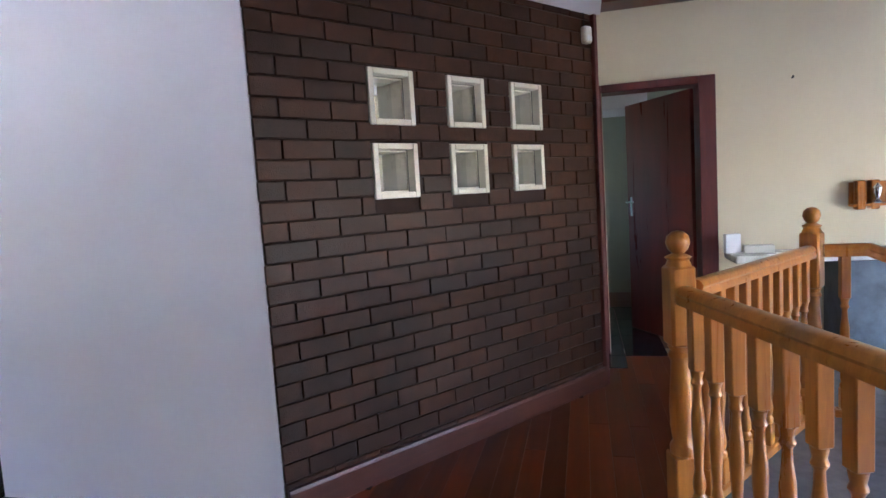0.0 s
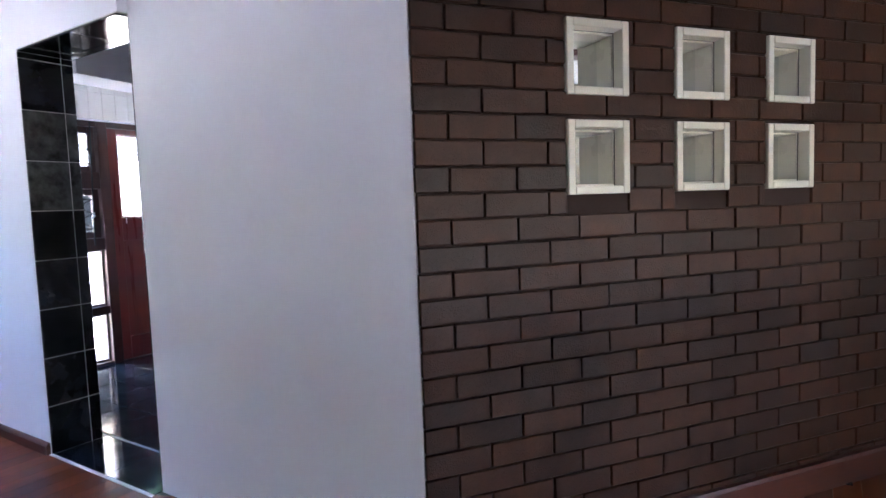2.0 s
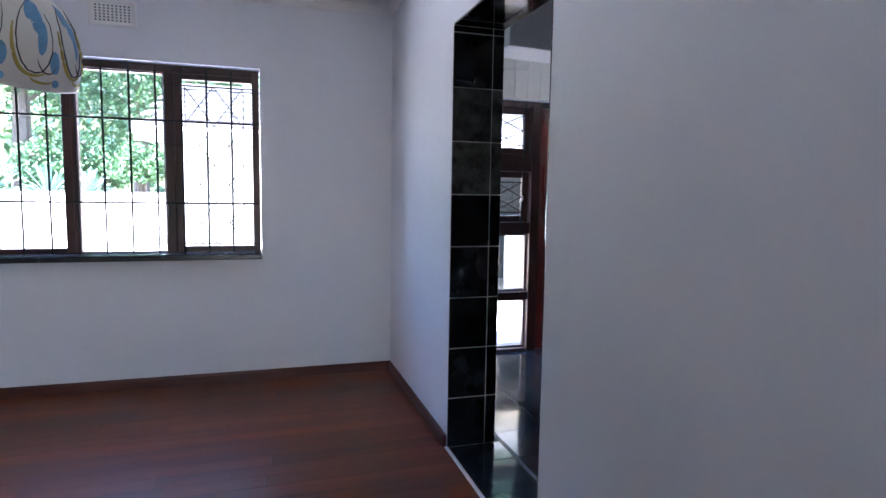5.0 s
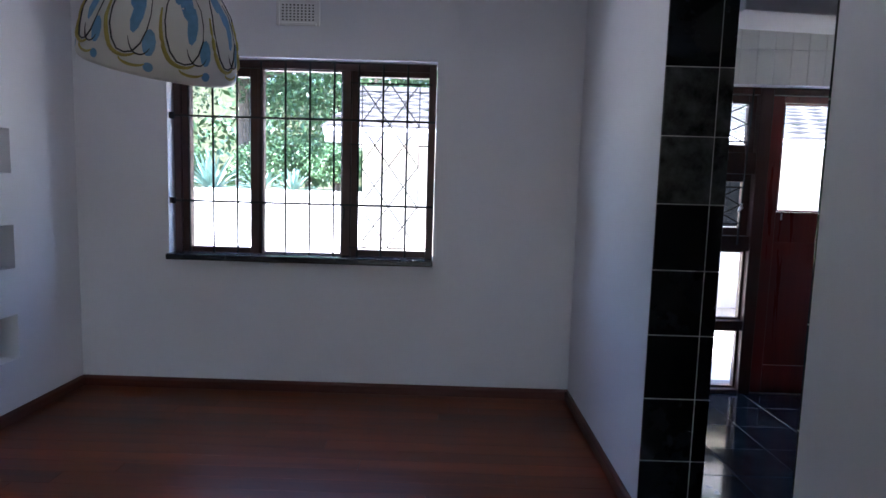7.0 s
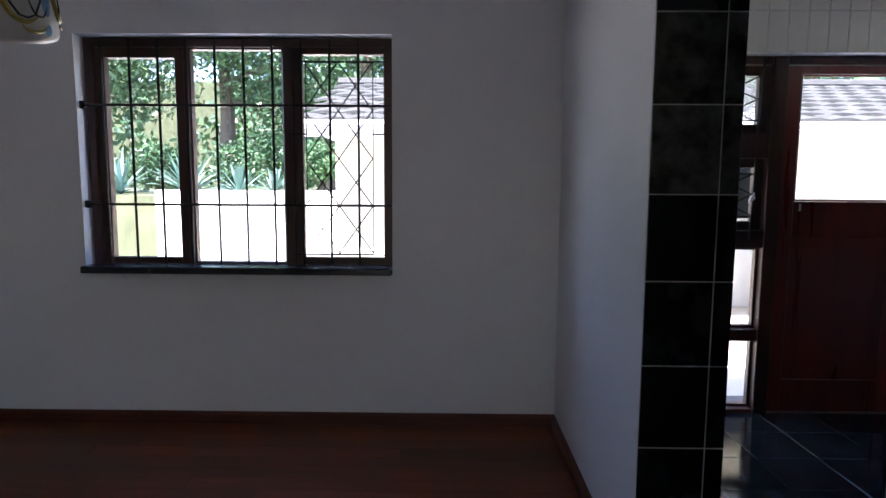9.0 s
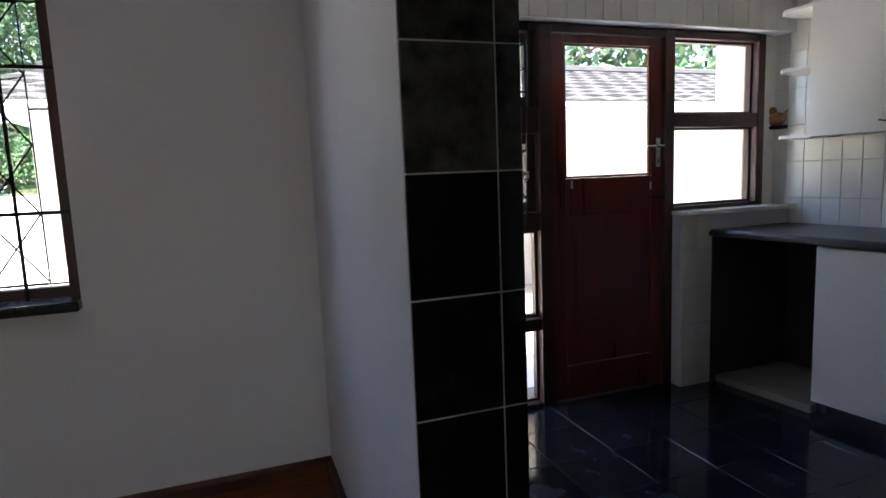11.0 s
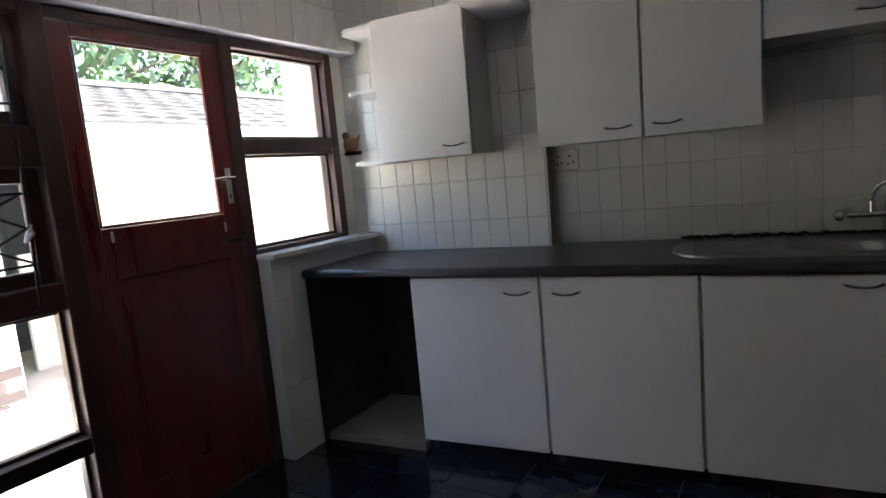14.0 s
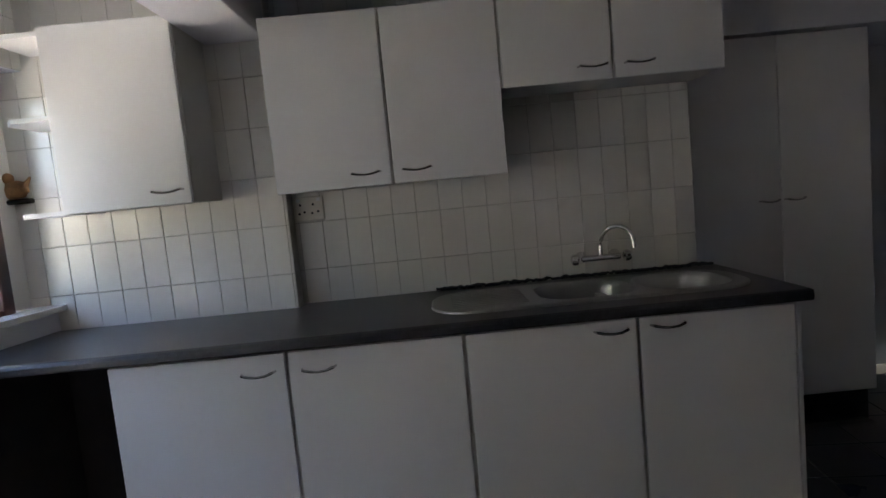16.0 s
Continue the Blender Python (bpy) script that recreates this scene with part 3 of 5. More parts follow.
part("door_panel", B(3.5155, 4.0585, -0.002, 0.02, 0.2005, 1.0195), DOORRED, leaf)
part("bead", ring(3.515, 4.059, 1.219, 1.908, 0.012, -0.006, 0.006), DOORRED, leaf)
g = part("pane", B(3.517, 4.057, 0.010, 0.014, 1.221, 1.906), PANE, leaf)
g.visible_shadow = False
for y, z in ((3.545, 1.195), (4.05, 1.17)):
    part("scuff", B(y, y + 0.012, -0.0135, -0.0125, z - 0.03, z + 0.012), CARD, leaf, "chipped pale patch in the paint")
plate = part("lock_plate", B(4.088, 4.118, -0.018, -0.0125, 1.26, 1.42, bevel=0.002), CHROME, leaf, "chrome lock plate")
part("lever", tube(bmesh.new(), [(4.103, -0.018, 1.375), (4.103, -0.058, 1.375), (4.06, -0.062, 1.378), (3.99, -0.060, 1.372)], 0.007, 8), CHROME, plate, smooth=True)
part("lever", tube(bmesh.new(), [(4.103, 0.03, 1.375), (4.103, 0.07, 1.375), (4.16, 0.072, 1.378)], 0.007, 8), CHROME, plate, smooth=True)
part("keyhole", B(4.100, 4.106, -0.0192, -0.0182, 1.285, 1.305), INK, plate)
part("bolt", B(4.06, 4.15, -0.02, -0.0125, 1.085, 1.105, bevel=0.002), DARKIRON, leaf, "dark barrel bolt")

# inner door, standing open
DF = thing("door_frame_2", ZERO, "dark red painted door frame on the landing", "door frame", "", "structure")
for a, c in ((1.622, 1.665), (2.312, 2.42)):
    part("jamb", B(a, c, 4.615, 4.80, 0, 1.962, bevel=0.005), FRAMEWOOD, DF)
part("head", B(1.666, 2.311, 4.615, 4.80, 1.907, 1.962, bevel=0.005), FRAMEWOOD, DF)
dl = thing("door_2", pose(2.310, 4.79, 0, 0, 0, 120.5), "dark red varnished flush door standing open", "door", "", "structure")
part("door_leaf", B(0.0, 0.785, 0.0, 0.036, 0.012, 1.903, bevel=0.003), DOORRED, dl)
hp = part("lock_plate", B(0.715, 0.745, 0.0365, 0.041, 0.98, 1.14, bevel=0.002), CHROME, dl, "chrome lock plate")
part("lever", tube(bmesh.new(), [(0.73, 0.041, 1.10), (0.73, 0.085, 1.10), (0.68, 0.088, 1.10), (0.62, 0.086, 1.098)], 0.008, 8), CHROME, hp, smooth=True)

# black tiles that line the opening: pieces of one lining
lining = thing("opening_trim", ZERO, "glossy black tiles lining the kitchen opening", "tile trim", "", "structure")
part("bed", B(OPEN0, OPEN0 + 0.0108, W1 + 0.002, KF - 0.002, 0.0, OPENZ - 0.001), GROUT, lining)
part("bed", B(OPEN1 - 0.0108, OPEN1, WP + 0.002, WP + 0.198, 0.0, OPENZ - 0.001), GROUT, lining)
part("bed", B(OPEN0 + 0.005, OPEN1 - 0.005, W1 + 0.002, KF - 0.002, OPENZ - 0.004, OPENZ), GROUT, lining)
for y0, y1 in ((W1 + 0.001, W1 + 0.198), (W1 + 0.201, KF - 0.001)):
    for k in range(9):
        z0, z1 = k * 0.254 + 0.003, min((k + 1) * 0.254, OPENZ - 0.012)
        if z1 - z0 > 0.01:
            part("tile", B(OPEN0 + 0.004, OPEN0 + 0.012, y0, y1, z0, z1, bevel=0.0015), VEINTILE if k in (5, 6) else BLACKTILE, lining)
            part("tile", B(OPEN1 - 0.012, OPEN1 - 0.004, max(y0, WP + 0.001), y1, z0, z1, bevel=0.0015), BLACKTILE, lining)
    for k in range(4):
        x0 = OPEN0 + 0.013 + k * 0.254
        part("tile", B(x0, min(x0 + 0.251, OPEN1 - 0.013), y0, y1, OPENZ - 0.012, OPENZ - 0.004, bevel=0.0015), BLACKTILE, lining)
part("edge_strip", B(OPEN0 + 0.002, OPEN1 - 0.002, W1 - 0.012, W1 + 0.006, 0.0, 0.006, bevel=0.002), FASCIA, lining, "white threshold strip")
part("edge_strip", B(OPEN0 - 0.1, OPEN1 + 0.1, 2.462, 2.478, 0.0, 0.004, bevel=0.001), INK, lining, "black joint strip in the floor")


# ---- brick wall: bricks are pieces, six boxed niches pierce it ----
NICHES = [(s, z) for z in (1.578, 1.252) for s in (0.520, 0.968, 1.405)]
NW, NH = 0.245, 0.246
brick_wall = new("wall_brick", mesh_of("wall_brick", panel(bmesh.new(), BLEN, 0, 2.8, 0.20, [(s, s + NW, z, z + NH) for s, z in NICHES]), MORTAR))
brick_wall.matrix_world = BM @ pose(0, -0.002, 0)
tagged(brick_wall, "dark brown face-brick wall with recessed joints", "wall", "", "structure")


def niche(s, z, k):
    t = thing("wall_niche", BM @ pose(s, 0, z), "ivory painted wooden box niche with mirrored back in brickwork", "niche", "niches in the brick wall")
    part("frame", ring(0.0, NW, 0.0, NH, 0.027, -0.022, 0.03), IVORY, t)
    part("side", B(0.0275, 0.035, 0.0305, 0.115, 0.028, NH - 0.028), IVORY, t)
    part("side", B(NW - 0.035, NW - 0.0275, 0.0305, 0.115, 0.028, NH - 0.028), IVORY, t)
    part("base", B(0.0355, NW - 0.0355, 0.0305, 0.115, 0.0275, 0.035), IVORY, t)
    part("top", B(0.0355, NW - 0.0355, 0.0305, 0.115, NH - 0.035, NH - 0.0275), IVORY, t)
    part("mirror", B(0.036, NW - 0.036, 0.111, 0.115, 0.036, NH - 0.036), MIRROR, t, "small mirror")


for k, (s, z) in enumerate(NICHES):
    niche(s, z, k)

sensor = thing("alarm_sensor", BM @ pose(2.028, -0.012, 2.088), "small white plastic alarm detector on the brickwork", "detector")
part("housing", B(0.0, 0.06, -0.045, 0.0, 0.0, 0.10, bevel=0.012, seg=2), PLASTIC, sensor)
part("lens", B(0.008, 0.052, -0.048, -0.0455, 0.012, 0.045, bevel=0.0008), CARD, sensor, "milky lens strip")
part("cable", tube(bmesh.new(), [(0.03, -0.006, 0.10), (0.03, -0.006, 0.2), (0.035, -0.006, 0.70)], 0.004, 6), DARKIRON, sensor)
solo("brick_end_trim", B(BLEN - 0.012, BLEN + 0.022, -0.035, 0.02, 0.0, 2.8, bevel=0.004), FRAMEWOOD, BM, "dark red wooden corner strip beside the brickwork", "trim", "", "structure")

ribbon = part("ribbon", tube(bmesh.new(), [(2.875, -0.064, 1.165), (2.89, -0.07, 1.15), (2.905, -0.066, 1.135)], [0.004, 0.018, 0.003], 6), RIBBON, kfr, "red cloth ribbon")
part("ribbon_tail", tube(bmesh.new(), [(2.905, -0.066, 1.13), (2.925, -0.07, 1.08)], [0.004, 0.010], 6), RIBBON, ribbon)
part("cord_knot", tube(bmesh.new(), [(3.265, -0.07, 1.265), (3.258, -0.072, 1.24), (3.238, -0.07, 1.21)], [0.006, 0.014, 0.005], 6), CARD, kfr, "knotted white cord")

# ---- kitchen units ----
def handle(parent, u, v, z, w=0.115, upper=True):
    bm = bmesh.new()
    pts = [(u - w / 2, v, z), (u - w / 2 + 0.006, v - 0.022, z + 0.001), (u - w / 4, v - 0.028, z - 0.004), (u, v - 0.029, z - 0.007), (u + w / 4, v - 0.028, z - 0.004), (u + w / 2 - 0.006, v - 0.022, z + 0.003), (u + w / 2, v, z + 0.002)]
    return part("handle", tube(bm, pts, [0.004, 0.005, 0.0045, 0.004, 0.0045, 0.005, 0.004], 8), PEWTER, parent, "dark pewter bow handle", smooth=True)


def base_unit(u0, u1, handle_u, label, hz=0.79):
    t = thing("base_cabinet", KM @ pose(u0, 0, 0), label, "cabinet", "kitchen base cabinets")
    w = u1 - u0
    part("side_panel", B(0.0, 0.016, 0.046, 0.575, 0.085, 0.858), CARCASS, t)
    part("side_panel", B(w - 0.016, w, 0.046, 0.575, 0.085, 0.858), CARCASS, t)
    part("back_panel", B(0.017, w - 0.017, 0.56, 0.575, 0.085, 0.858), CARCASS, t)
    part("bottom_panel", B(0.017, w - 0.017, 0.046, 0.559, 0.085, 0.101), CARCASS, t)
    part("plinth", B(0.0, w, 0.085, 0.10, 0.0, 0.084), SILL, t, "dark kickboard")
    d = part("door", B(0.0055, w - 0.0065, 0.024, 0.0445, 0.083, 0.852, bevel=0.0035, seg=2), MELAMINE, t)
    handle(d, handle_u - u0, 0.024, hz)
    return t


base_unit(0.615, 1.222, 1.125, "white melamine base cabinet under the worktop, next to the gap")
base_unit(1.222, 1.826, 1.33, "white melamine base cabinet under the worktop")
base_unit(1.826, 2.415, 2.323, "white melamine sink cabinet", 0.82)
base_unit(2.415, 2.955, 2.515, "white melamine end cabinet beside the sink", 0.825)
solo("cabinet_end_panel", B(2.956, 2.972, 0.03, 0.60, 0.0, 0.858, bevel=0.002), MELAMINE, KM, "white melamine end panel of the counter", "panel")


def upper_unit(u0, u1, v0, v1, z0, z1, handle_u, label):
    t = thing("wall_cabinet", KM @ pose(u0, v0, z0), label, "cabinet", "kitchen wall cabinets")
    w, d, h = u1 - u0, v1 - v0, z1 - z0
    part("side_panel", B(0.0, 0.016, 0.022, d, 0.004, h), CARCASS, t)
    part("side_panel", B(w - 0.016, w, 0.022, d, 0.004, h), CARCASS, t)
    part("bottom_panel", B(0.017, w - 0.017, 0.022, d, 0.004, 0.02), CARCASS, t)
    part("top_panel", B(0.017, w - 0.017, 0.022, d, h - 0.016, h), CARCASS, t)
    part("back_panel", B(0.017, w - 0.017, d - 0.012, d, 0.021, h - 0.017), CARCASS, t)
    dr = part("door", B(0.0035, w - 0.0035, 0.0, 0.0205, 0.0, h, bevel=0.0035, seg=2), MELAMINE, t)
    handle(dr, handle_u - u0, 0.0, 0.052)
    return t


upper_unit(0.382, 0.872, 0.30, 0.604, 1.387, 2.072, 0.785, "white melamine wall cabinet above the bare counter")
upper_unit(1.156, 1.617, 0.40, 0.70, 1.387, 2.06, 1.515, "tall white melamine wall cabinet")
upper_unit(1.620, 2.071, 0.40, 0.70, 1.387, 2.06, 1.715, "tall white melamine wall cabinet")
upper_unit(2.074, 2.508, 0.40, 0.70, 1.712, 2.06, 2.428, "short white melamine wall cabinet above the sink")
upper_unit(2.511, 2.945, 0.40, 0.70, 1.712, 2.06, 2.610, "short white melamine wall cabinet above the sink")

sh = thing("corner_shelf", KM @ pose(0.374, 0.604, 0), "white open end shelf with chamfered boards beside the wall cabinet", "shelf")
for z in (1.385, 1.745, 2.055):
    out = [(0, 0), (-0.22, 0), (-0.22, -0.19), (-0.17, -0.25), (0, -0.255)]
    bm = prism(bmesh.new(), out, z, z + 0.018)
    part("shelf_board", bm, MELAMINE, sh)
part("back_board", B(-0.17, 0.0, -0.012, -0.0005, 1.4035, 2.054), MELAMINE, sh)

duck = thing("duck_ornament", KM @ pose(0.022, 0.585, 1.365), "small brown and gold clay duck ornament on the tiles", "ornament")
bm = bmesh.new()
bmesh.ops.create_icosphere(bm, subdivisions=3, radius=0.05)
for v in bm.verts:
    v.co = Vector((v.co.x * 1.15, v.co.y * 0.5, v.co.z * 0.75 + 0.15)) + Vector((0, 0, 0.012 * noise.noise(v.co * 60)))
part("body", bm, CLAY, duck, smooth=True)
bm = bmesh.new()
bmesh.ops.create_icosphere(bm, subdivisions=2, radius=0.025)
for v in bm.verts:
    v.co += Vector((-0.025, 0, 0.20))
part("head", bm, CLAY, duck, smooth=True)
part("tail", tube(bmesh.new(), [(0.04, 0, 0.16), (0.07, 0, 0.20)], [0.016, 0.004], 7), CLAY, duck)
part("base", B(-0.06, 0.065, -0.02, 0.018, 0.09, 0.112, bevel=0.006), SILL, duck, "dark carved base")

# worktop with rounded front, sink and mixer
bm = bmesh.new()
prof = [(0.0, 0.868), (0.004, 0.862), (0.6, 0.862), (0.6, 0.9), (0.016, 0.9), (0.006, 0.896), (0.001, 0.888)]
ends = [[bm.verts.new((u, v, z)) for v, z in prof] for u in (0.0, 3.0)]
for k in range(len(prof)):
    bm.faces.new((ends[0][k], ends[0][(k + 1) % len(prof)], ends[1][(k + 1) % len(prof)], ends[1][k]))
bm.faces.new(ends[0][::-1])
bm.faces.new(ends[1])
worktop = solo("slab", bm, WORKTOP, KM, "", "")
SINK = [(2.13, 2.50, 0.17, 0.52), (2.53, 2.86, 0.17, 0.52)]
solo("worktop_back_strip", B(1.143, 3.0, 0.602, 0.704, 0.865, 0.8985), WORKTOP, KM, "charcoal laminate strip behind the sink", "worktop")

sink = thing("sink", KM @ pose(0, 0, 0.9), "stainless steel double sink with a drainer, set in the worktop", "sink")


def rounded(u0, u1, v0, v1, r, n=6):
    pts = []
    for cx, cy, a in ((u1 - r, v1 - r, 0), (u0 + r, v1 - r, 90), (u0 + r, v0 + r, 180), (u1 - r, v0 + r, 270)):
        pts += [(cx + r * math.cos(radians(a + 90 * k / n)), cy + r * math.sin(radians(a + 90 * k / n))) for k in range(n + 1)]
    return pts


def bowl(u0, u1, v0, v1):
    bm = bmesh.new()
    levels = [(0.0, 0.0105, 0.12), (0.006, 0.004, 0.116), (0.012, -0.012, 0.112), (0.03, -0.13, 0.10), (0.06, -0.15, 0.08)]
    rings = [[bm.verts.new((x, y, z)) for x, y in rounded(u0 + i, u1 - i, v0 + i, v1 - i, r)] for i, z, r in levels]
    for a, c in zip(rings, rings[1:]):
        for k in range(len(a)):
            bm.faces.new((a[k], a[(k + 1) % len(a)], c[(k + 1) % len(c)], c[k]))
    bm.faces.new(rings[-1][::-1])
    return bm


bm = bmesh.new()
hull = [[bm.verts.new((x, y, z)) for x, y in rounded(1.72 + i, 2.925 - i, 0.125 + i, 0.565 - i, 0.17 - i)] for i, z in ((0, 0.0), (0.0015, 0.007), (0.008, 0.0105))]
for a, c in zip(hull, hull[1:]):
    for k in range(len(a)):
        bm.faces.new((a[k], a[(k + 1) % len(a)], c[(k + 1) % len(c)], c[k]))
holes = [[bm.verts.new((x, y, 0.0105)) for x, y in rounded(u0, u1, v0, v1, 0.12)] for u0, u1, v0, v1 in SINK]
edges = []
for lp in (hull[-1], *holes):
    for k in range(len(lp)):
        e = bm.edges.get((lp[k], lp[(k + 1) % len(lp)])) or bm.edges.new((lp[k], lp[(k + 1) % len(lp)]))
        edges.append(e)
bmesh.ops.triangle_fill(bm, use_beauty=True, use_dissolve=False, edges=edges, normal=(0, 0, 1))
rim = part("rim", bm, STEEL, sink)
for q in SINK:
    b = part("bowl", bowl(*q), STEEL, sink, smooth=True)
    part("drain", lathe(bmesh.new(), [(0.032, -0.149), (0.036, -0.146), (0.03, -0.145), (0.012, -0.148)], 16, ((q[0] + q[1]) / 2, (q[2] + q[3]) / 2, 0)), CHROME, b)
for k in range(9):
    part("drainer_rib", B(1.80, 2.08, 0.20 + k * 0.034, 0.208 + k * 0.034, 0.0106, 0.0135, bevel=0.001), STEEL, sink)
# the worktop is cut out under the sink
cutter = new("cut", mesh_of("cut", B(2.12, 2.87, 0.16, 0.53, 0.7, 1.0), WORKTOP))
cutter.matrix_world = KM
mod = worktop.modifiers.new("sink_cut", "BOOLEAN")
mod.object, mod.operation, mod.solver = cutter, "DIFFERENCE", "EXACT"
bpy.context.view_layer.update()
dg = bpy.context.evaluated_depsgraph_get()
baked = bpy.data.meshes.new_from_object(worktop.evaluated_get(dg))
worktop.modifiers.clear()
worktop.data = baked
bpy.data.objects.remove(cutter)
top = thing("worktop", KM, "charcoal laminate worktop with a rounded front edge", "worktop")
worktop.parent, worktop.matrix_basis = top, Matrix.Identity(4)
part("front_edging", B(0.0, 3.0, -0.0022, -0.0002, 0.870, 0.887, bevel=0.0008), WORKTOP, top)
part("end_cap", B(3.0004, 3.003, 0.004, 0.60, 0.864, 0.898, bevel=0.001), WORKTOP, top)

tap = thing("mixer_tap", KM @ pose(2.475, 0.698, 0.985), "chrome wall-mounted mixer tap with a swan-neck spout", "tap")
part("body", tube(bmesh.new(), [(-0.085, -0.055, 0), (0.085, -0.055, 0)], 0.014, 12), CHROME, tap, smooth=True)
for s in (-1, 1):
    part("inlet", tube(bmesh.new(), [(s * 0.075, -0.002, 0), (s * 0.075, -0.02, 0), (s * 0.075, -0.055, 0)], [0.028, 0.02, 0.015], 12), CHROME, tap, smooth=True)
    part("knob", lathe(bmesh.new(), [(0.012, 0), (0.024, 0.006), (0.026, 0.02), (0.02, 0.032), (0.006, 0.036)], 12), CHROME, tap, smooth=True, m=pose(s * 0.098, -0.058, 0, 0, s * 90, 0))
arc = [(0, -0.055, 0.01), (0, -0.055, 0.055)]
for k in range(0, 11):
    a = radians(180 - 18 * k)
    arc.append((0.054 + 0.054 * math.cos(a), -0.075 - 0.010 * k, 0.080 + 0.058 * math.sin(a)))
arc.append((0.108, -0.18, 0.058))
part("spout", tube(bmesh.new(), arc, 0.0095, 10), CHROME, tap, smooth=True)
part("spout_end", lathe(bmesh.new(), [(0.011, 0), (0.012, 0.018), (0.0095, 0.024)], 12, (0.108, -0.18, 0.045)), CHROME, tap, smooth=True)

sock = thing("wall_socket", KM @ pose(1.150, 0.70, 1.268), "white plastic double wall socket above the worktop", "socket")
part("faceplate", B(0, 0.13, -0.016, 0.0, 0, 0.105, bevel=0.004, seg=2), PLASTIC, sock)
for x, z in ((0.028, 0.07), (0.045, 0.038), (0.022, 0.032), (0.085, 0.07), (0.105, 0.038), (0.078, 0.032)):
    part("socket_hole", tube(bmesh.new(), [(x, -0.0175, z), (x, -0.014, z)], 0.0055, 8), INK, sock)
for x in (0.02, 0.11):
    part("switch", B(x - 0.008, x + 0.008, -0.020, -0.0165, 0.083, 0.098, bevel=0.001), CARD, sock)

tall = thing("tall_cupboard", KM @ pose(3.06, 1.05, 0), "plain white two-door tall cupboard in the corner", "cupboard")
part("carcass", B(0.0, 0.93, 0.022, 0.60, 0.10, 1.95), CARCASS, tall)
part("plinth", B(0.0, 0.93, 0.07, 0.60, 0.0, 0.0995), SILL, tall, "dark kickboard")
for a, c, hx in ((0.002, 0.463, 0.40), (0.467, 0.928, 0.53)):
    d = part("door", B(a, c, 0.0, 0.0215, 0.10, 1.95, bevel=0.003), MELAMINE, tall)
    handle(d, hx, 0.0, 1.135, 0.10)
solo("bulkhead", B(2.945, 5.85, 1.02, 1.655, 1.96, 2.42, bevel=0.003), PLASTER, KM, "white boxed panel above the tall cupboard", "bulkhead", "", "structure")

# low tiled wall and ledge below the kitchen window, gap for an appliance
solo("window_filler", B(-3.70, -3.628, 4.857, 5.036, 1.013, 1.999), WHITETILE, ZERO, "white tiled strip beside the kitchen window", "wall", "", "structure")
solo("ledge", B(-3.60, -3.478, 4.185, 5.0, 0.985, 1.012, bevel=0.003), WHITETILE, ZERO, "white tiled ledge below the kitchen window", "ledge", "", "structure")
# side and back boards carry the gap's shade in their dark colour
solo("gap_side", B(-3.54, -3.503, 4.40, 5.0, 0.0, 0.86), GAPSHADE, ZERO, "brown side board of the appliance gap, shade in its colour", "wall", "", "structure")
solo("gap_back", B(0.10, 0.608, 0.585, 0.60, 0.046, 0.86), GAPSHADE, KM, "brown back board of the appliance gap, darkened for shade", "panel", "", "structure")
solo("gap_plinth", B(0.0, 0.605, 0.055, 0.605, 0.0, 0.045, bevel=0.004), RUBBLE, KM, "bare pale screed plinth under the counter", "plinth", "", "structure")

# sealing strip of the worktop along the tiles, picture in the back room
rs = random.Random(3)
solo("sealing_strip", tube(bmesh.new(), [(1.74 + 0.0125 * k, 0.690 + rs.uniform(-0.003, 0.003), 0.905 + rs.uniform(-0.002, 0.005)) for k in range(101)], [0.0075 + rs.uniform(-0.002, 0.003) for _ in range(101)], 6), WORKTOP, KM, "dark uneven sealing strip between worktop and tiles", "strip")
picture = thing("wall_picture", pose(2.03, 7.246, 1.10), "small framed picture hanging on the back room wall", "picture")
part("frame", ring(0.0, 0.26, 0.0, 0.36, 0.025, -0.022, -0.001), INK, picture, "dark frame")
part("print", B(0.026, 0.234, -0.012, -0.002, 0.026, 0.334), CARD, picture, "pale print")

# ---- dining room things ----
vent = thing("wall_vent", pose(-3.40, 0.335, 2.245, 0, 0, 90), "white louvred air vent in the wall", "vent")
part("frame", ring(0, 0.26, 0, 0.155, 0.02, -0.012, -0.001), CEILING, vent)
part("plate", B(0.0205, 0.2395, -0.008, -0.001, 0.0205, 0.1345), CEILING, vent)
for r in range(6):
    for c in range(9):
        part("hole", B(0.034 + c * 0.0225, 0.044 + c * 0.0225, -0.0095, -0.0082, 0.03 + r * 0.017, 0.038 + r * 0.017), INK, vent)

LM = Matrix.Translation((-1.59, 0.535, 1.812)) @ pose(0, 0, 0, -13.0, 13.0, 0)
lamp = thing("pendant_lamp", LM, "white pendant lamp with blue and ochre flower swirls", "lamp")
R = [(0.218, -0.175), (0.221, -0.167), (0.218, -0.12), (0.206, -0.045), (0.18, 0.02), (0.14, 0.072), (0.09, 0.102), (0.03, 0.11)]
bm = bmesh.new()
N = 48
outer = [[bm.verts.new((r * math.cos(k * 2 * math.pi / N), r * math.sin(k * 2 * math.pi / N), z)) for k in range(N)] for r, z in R]
inner = [[bm.verts.new(((r - 0.006) * math.cos(k * 2 * math.pi / N), (r - 0.006) * math.sin(k * 2 * math.pi / N), z - 0.004)) for k in range(N)] for r, z in R]
for rings, flip in ((outer, False), (inner, True)):
    for a, c in zip(rings, rings[1:]):
        for k in range(N):
            bm.faces.new((a[k], a[(k + 1) % N], c[(k + 1) % N], c[k]))
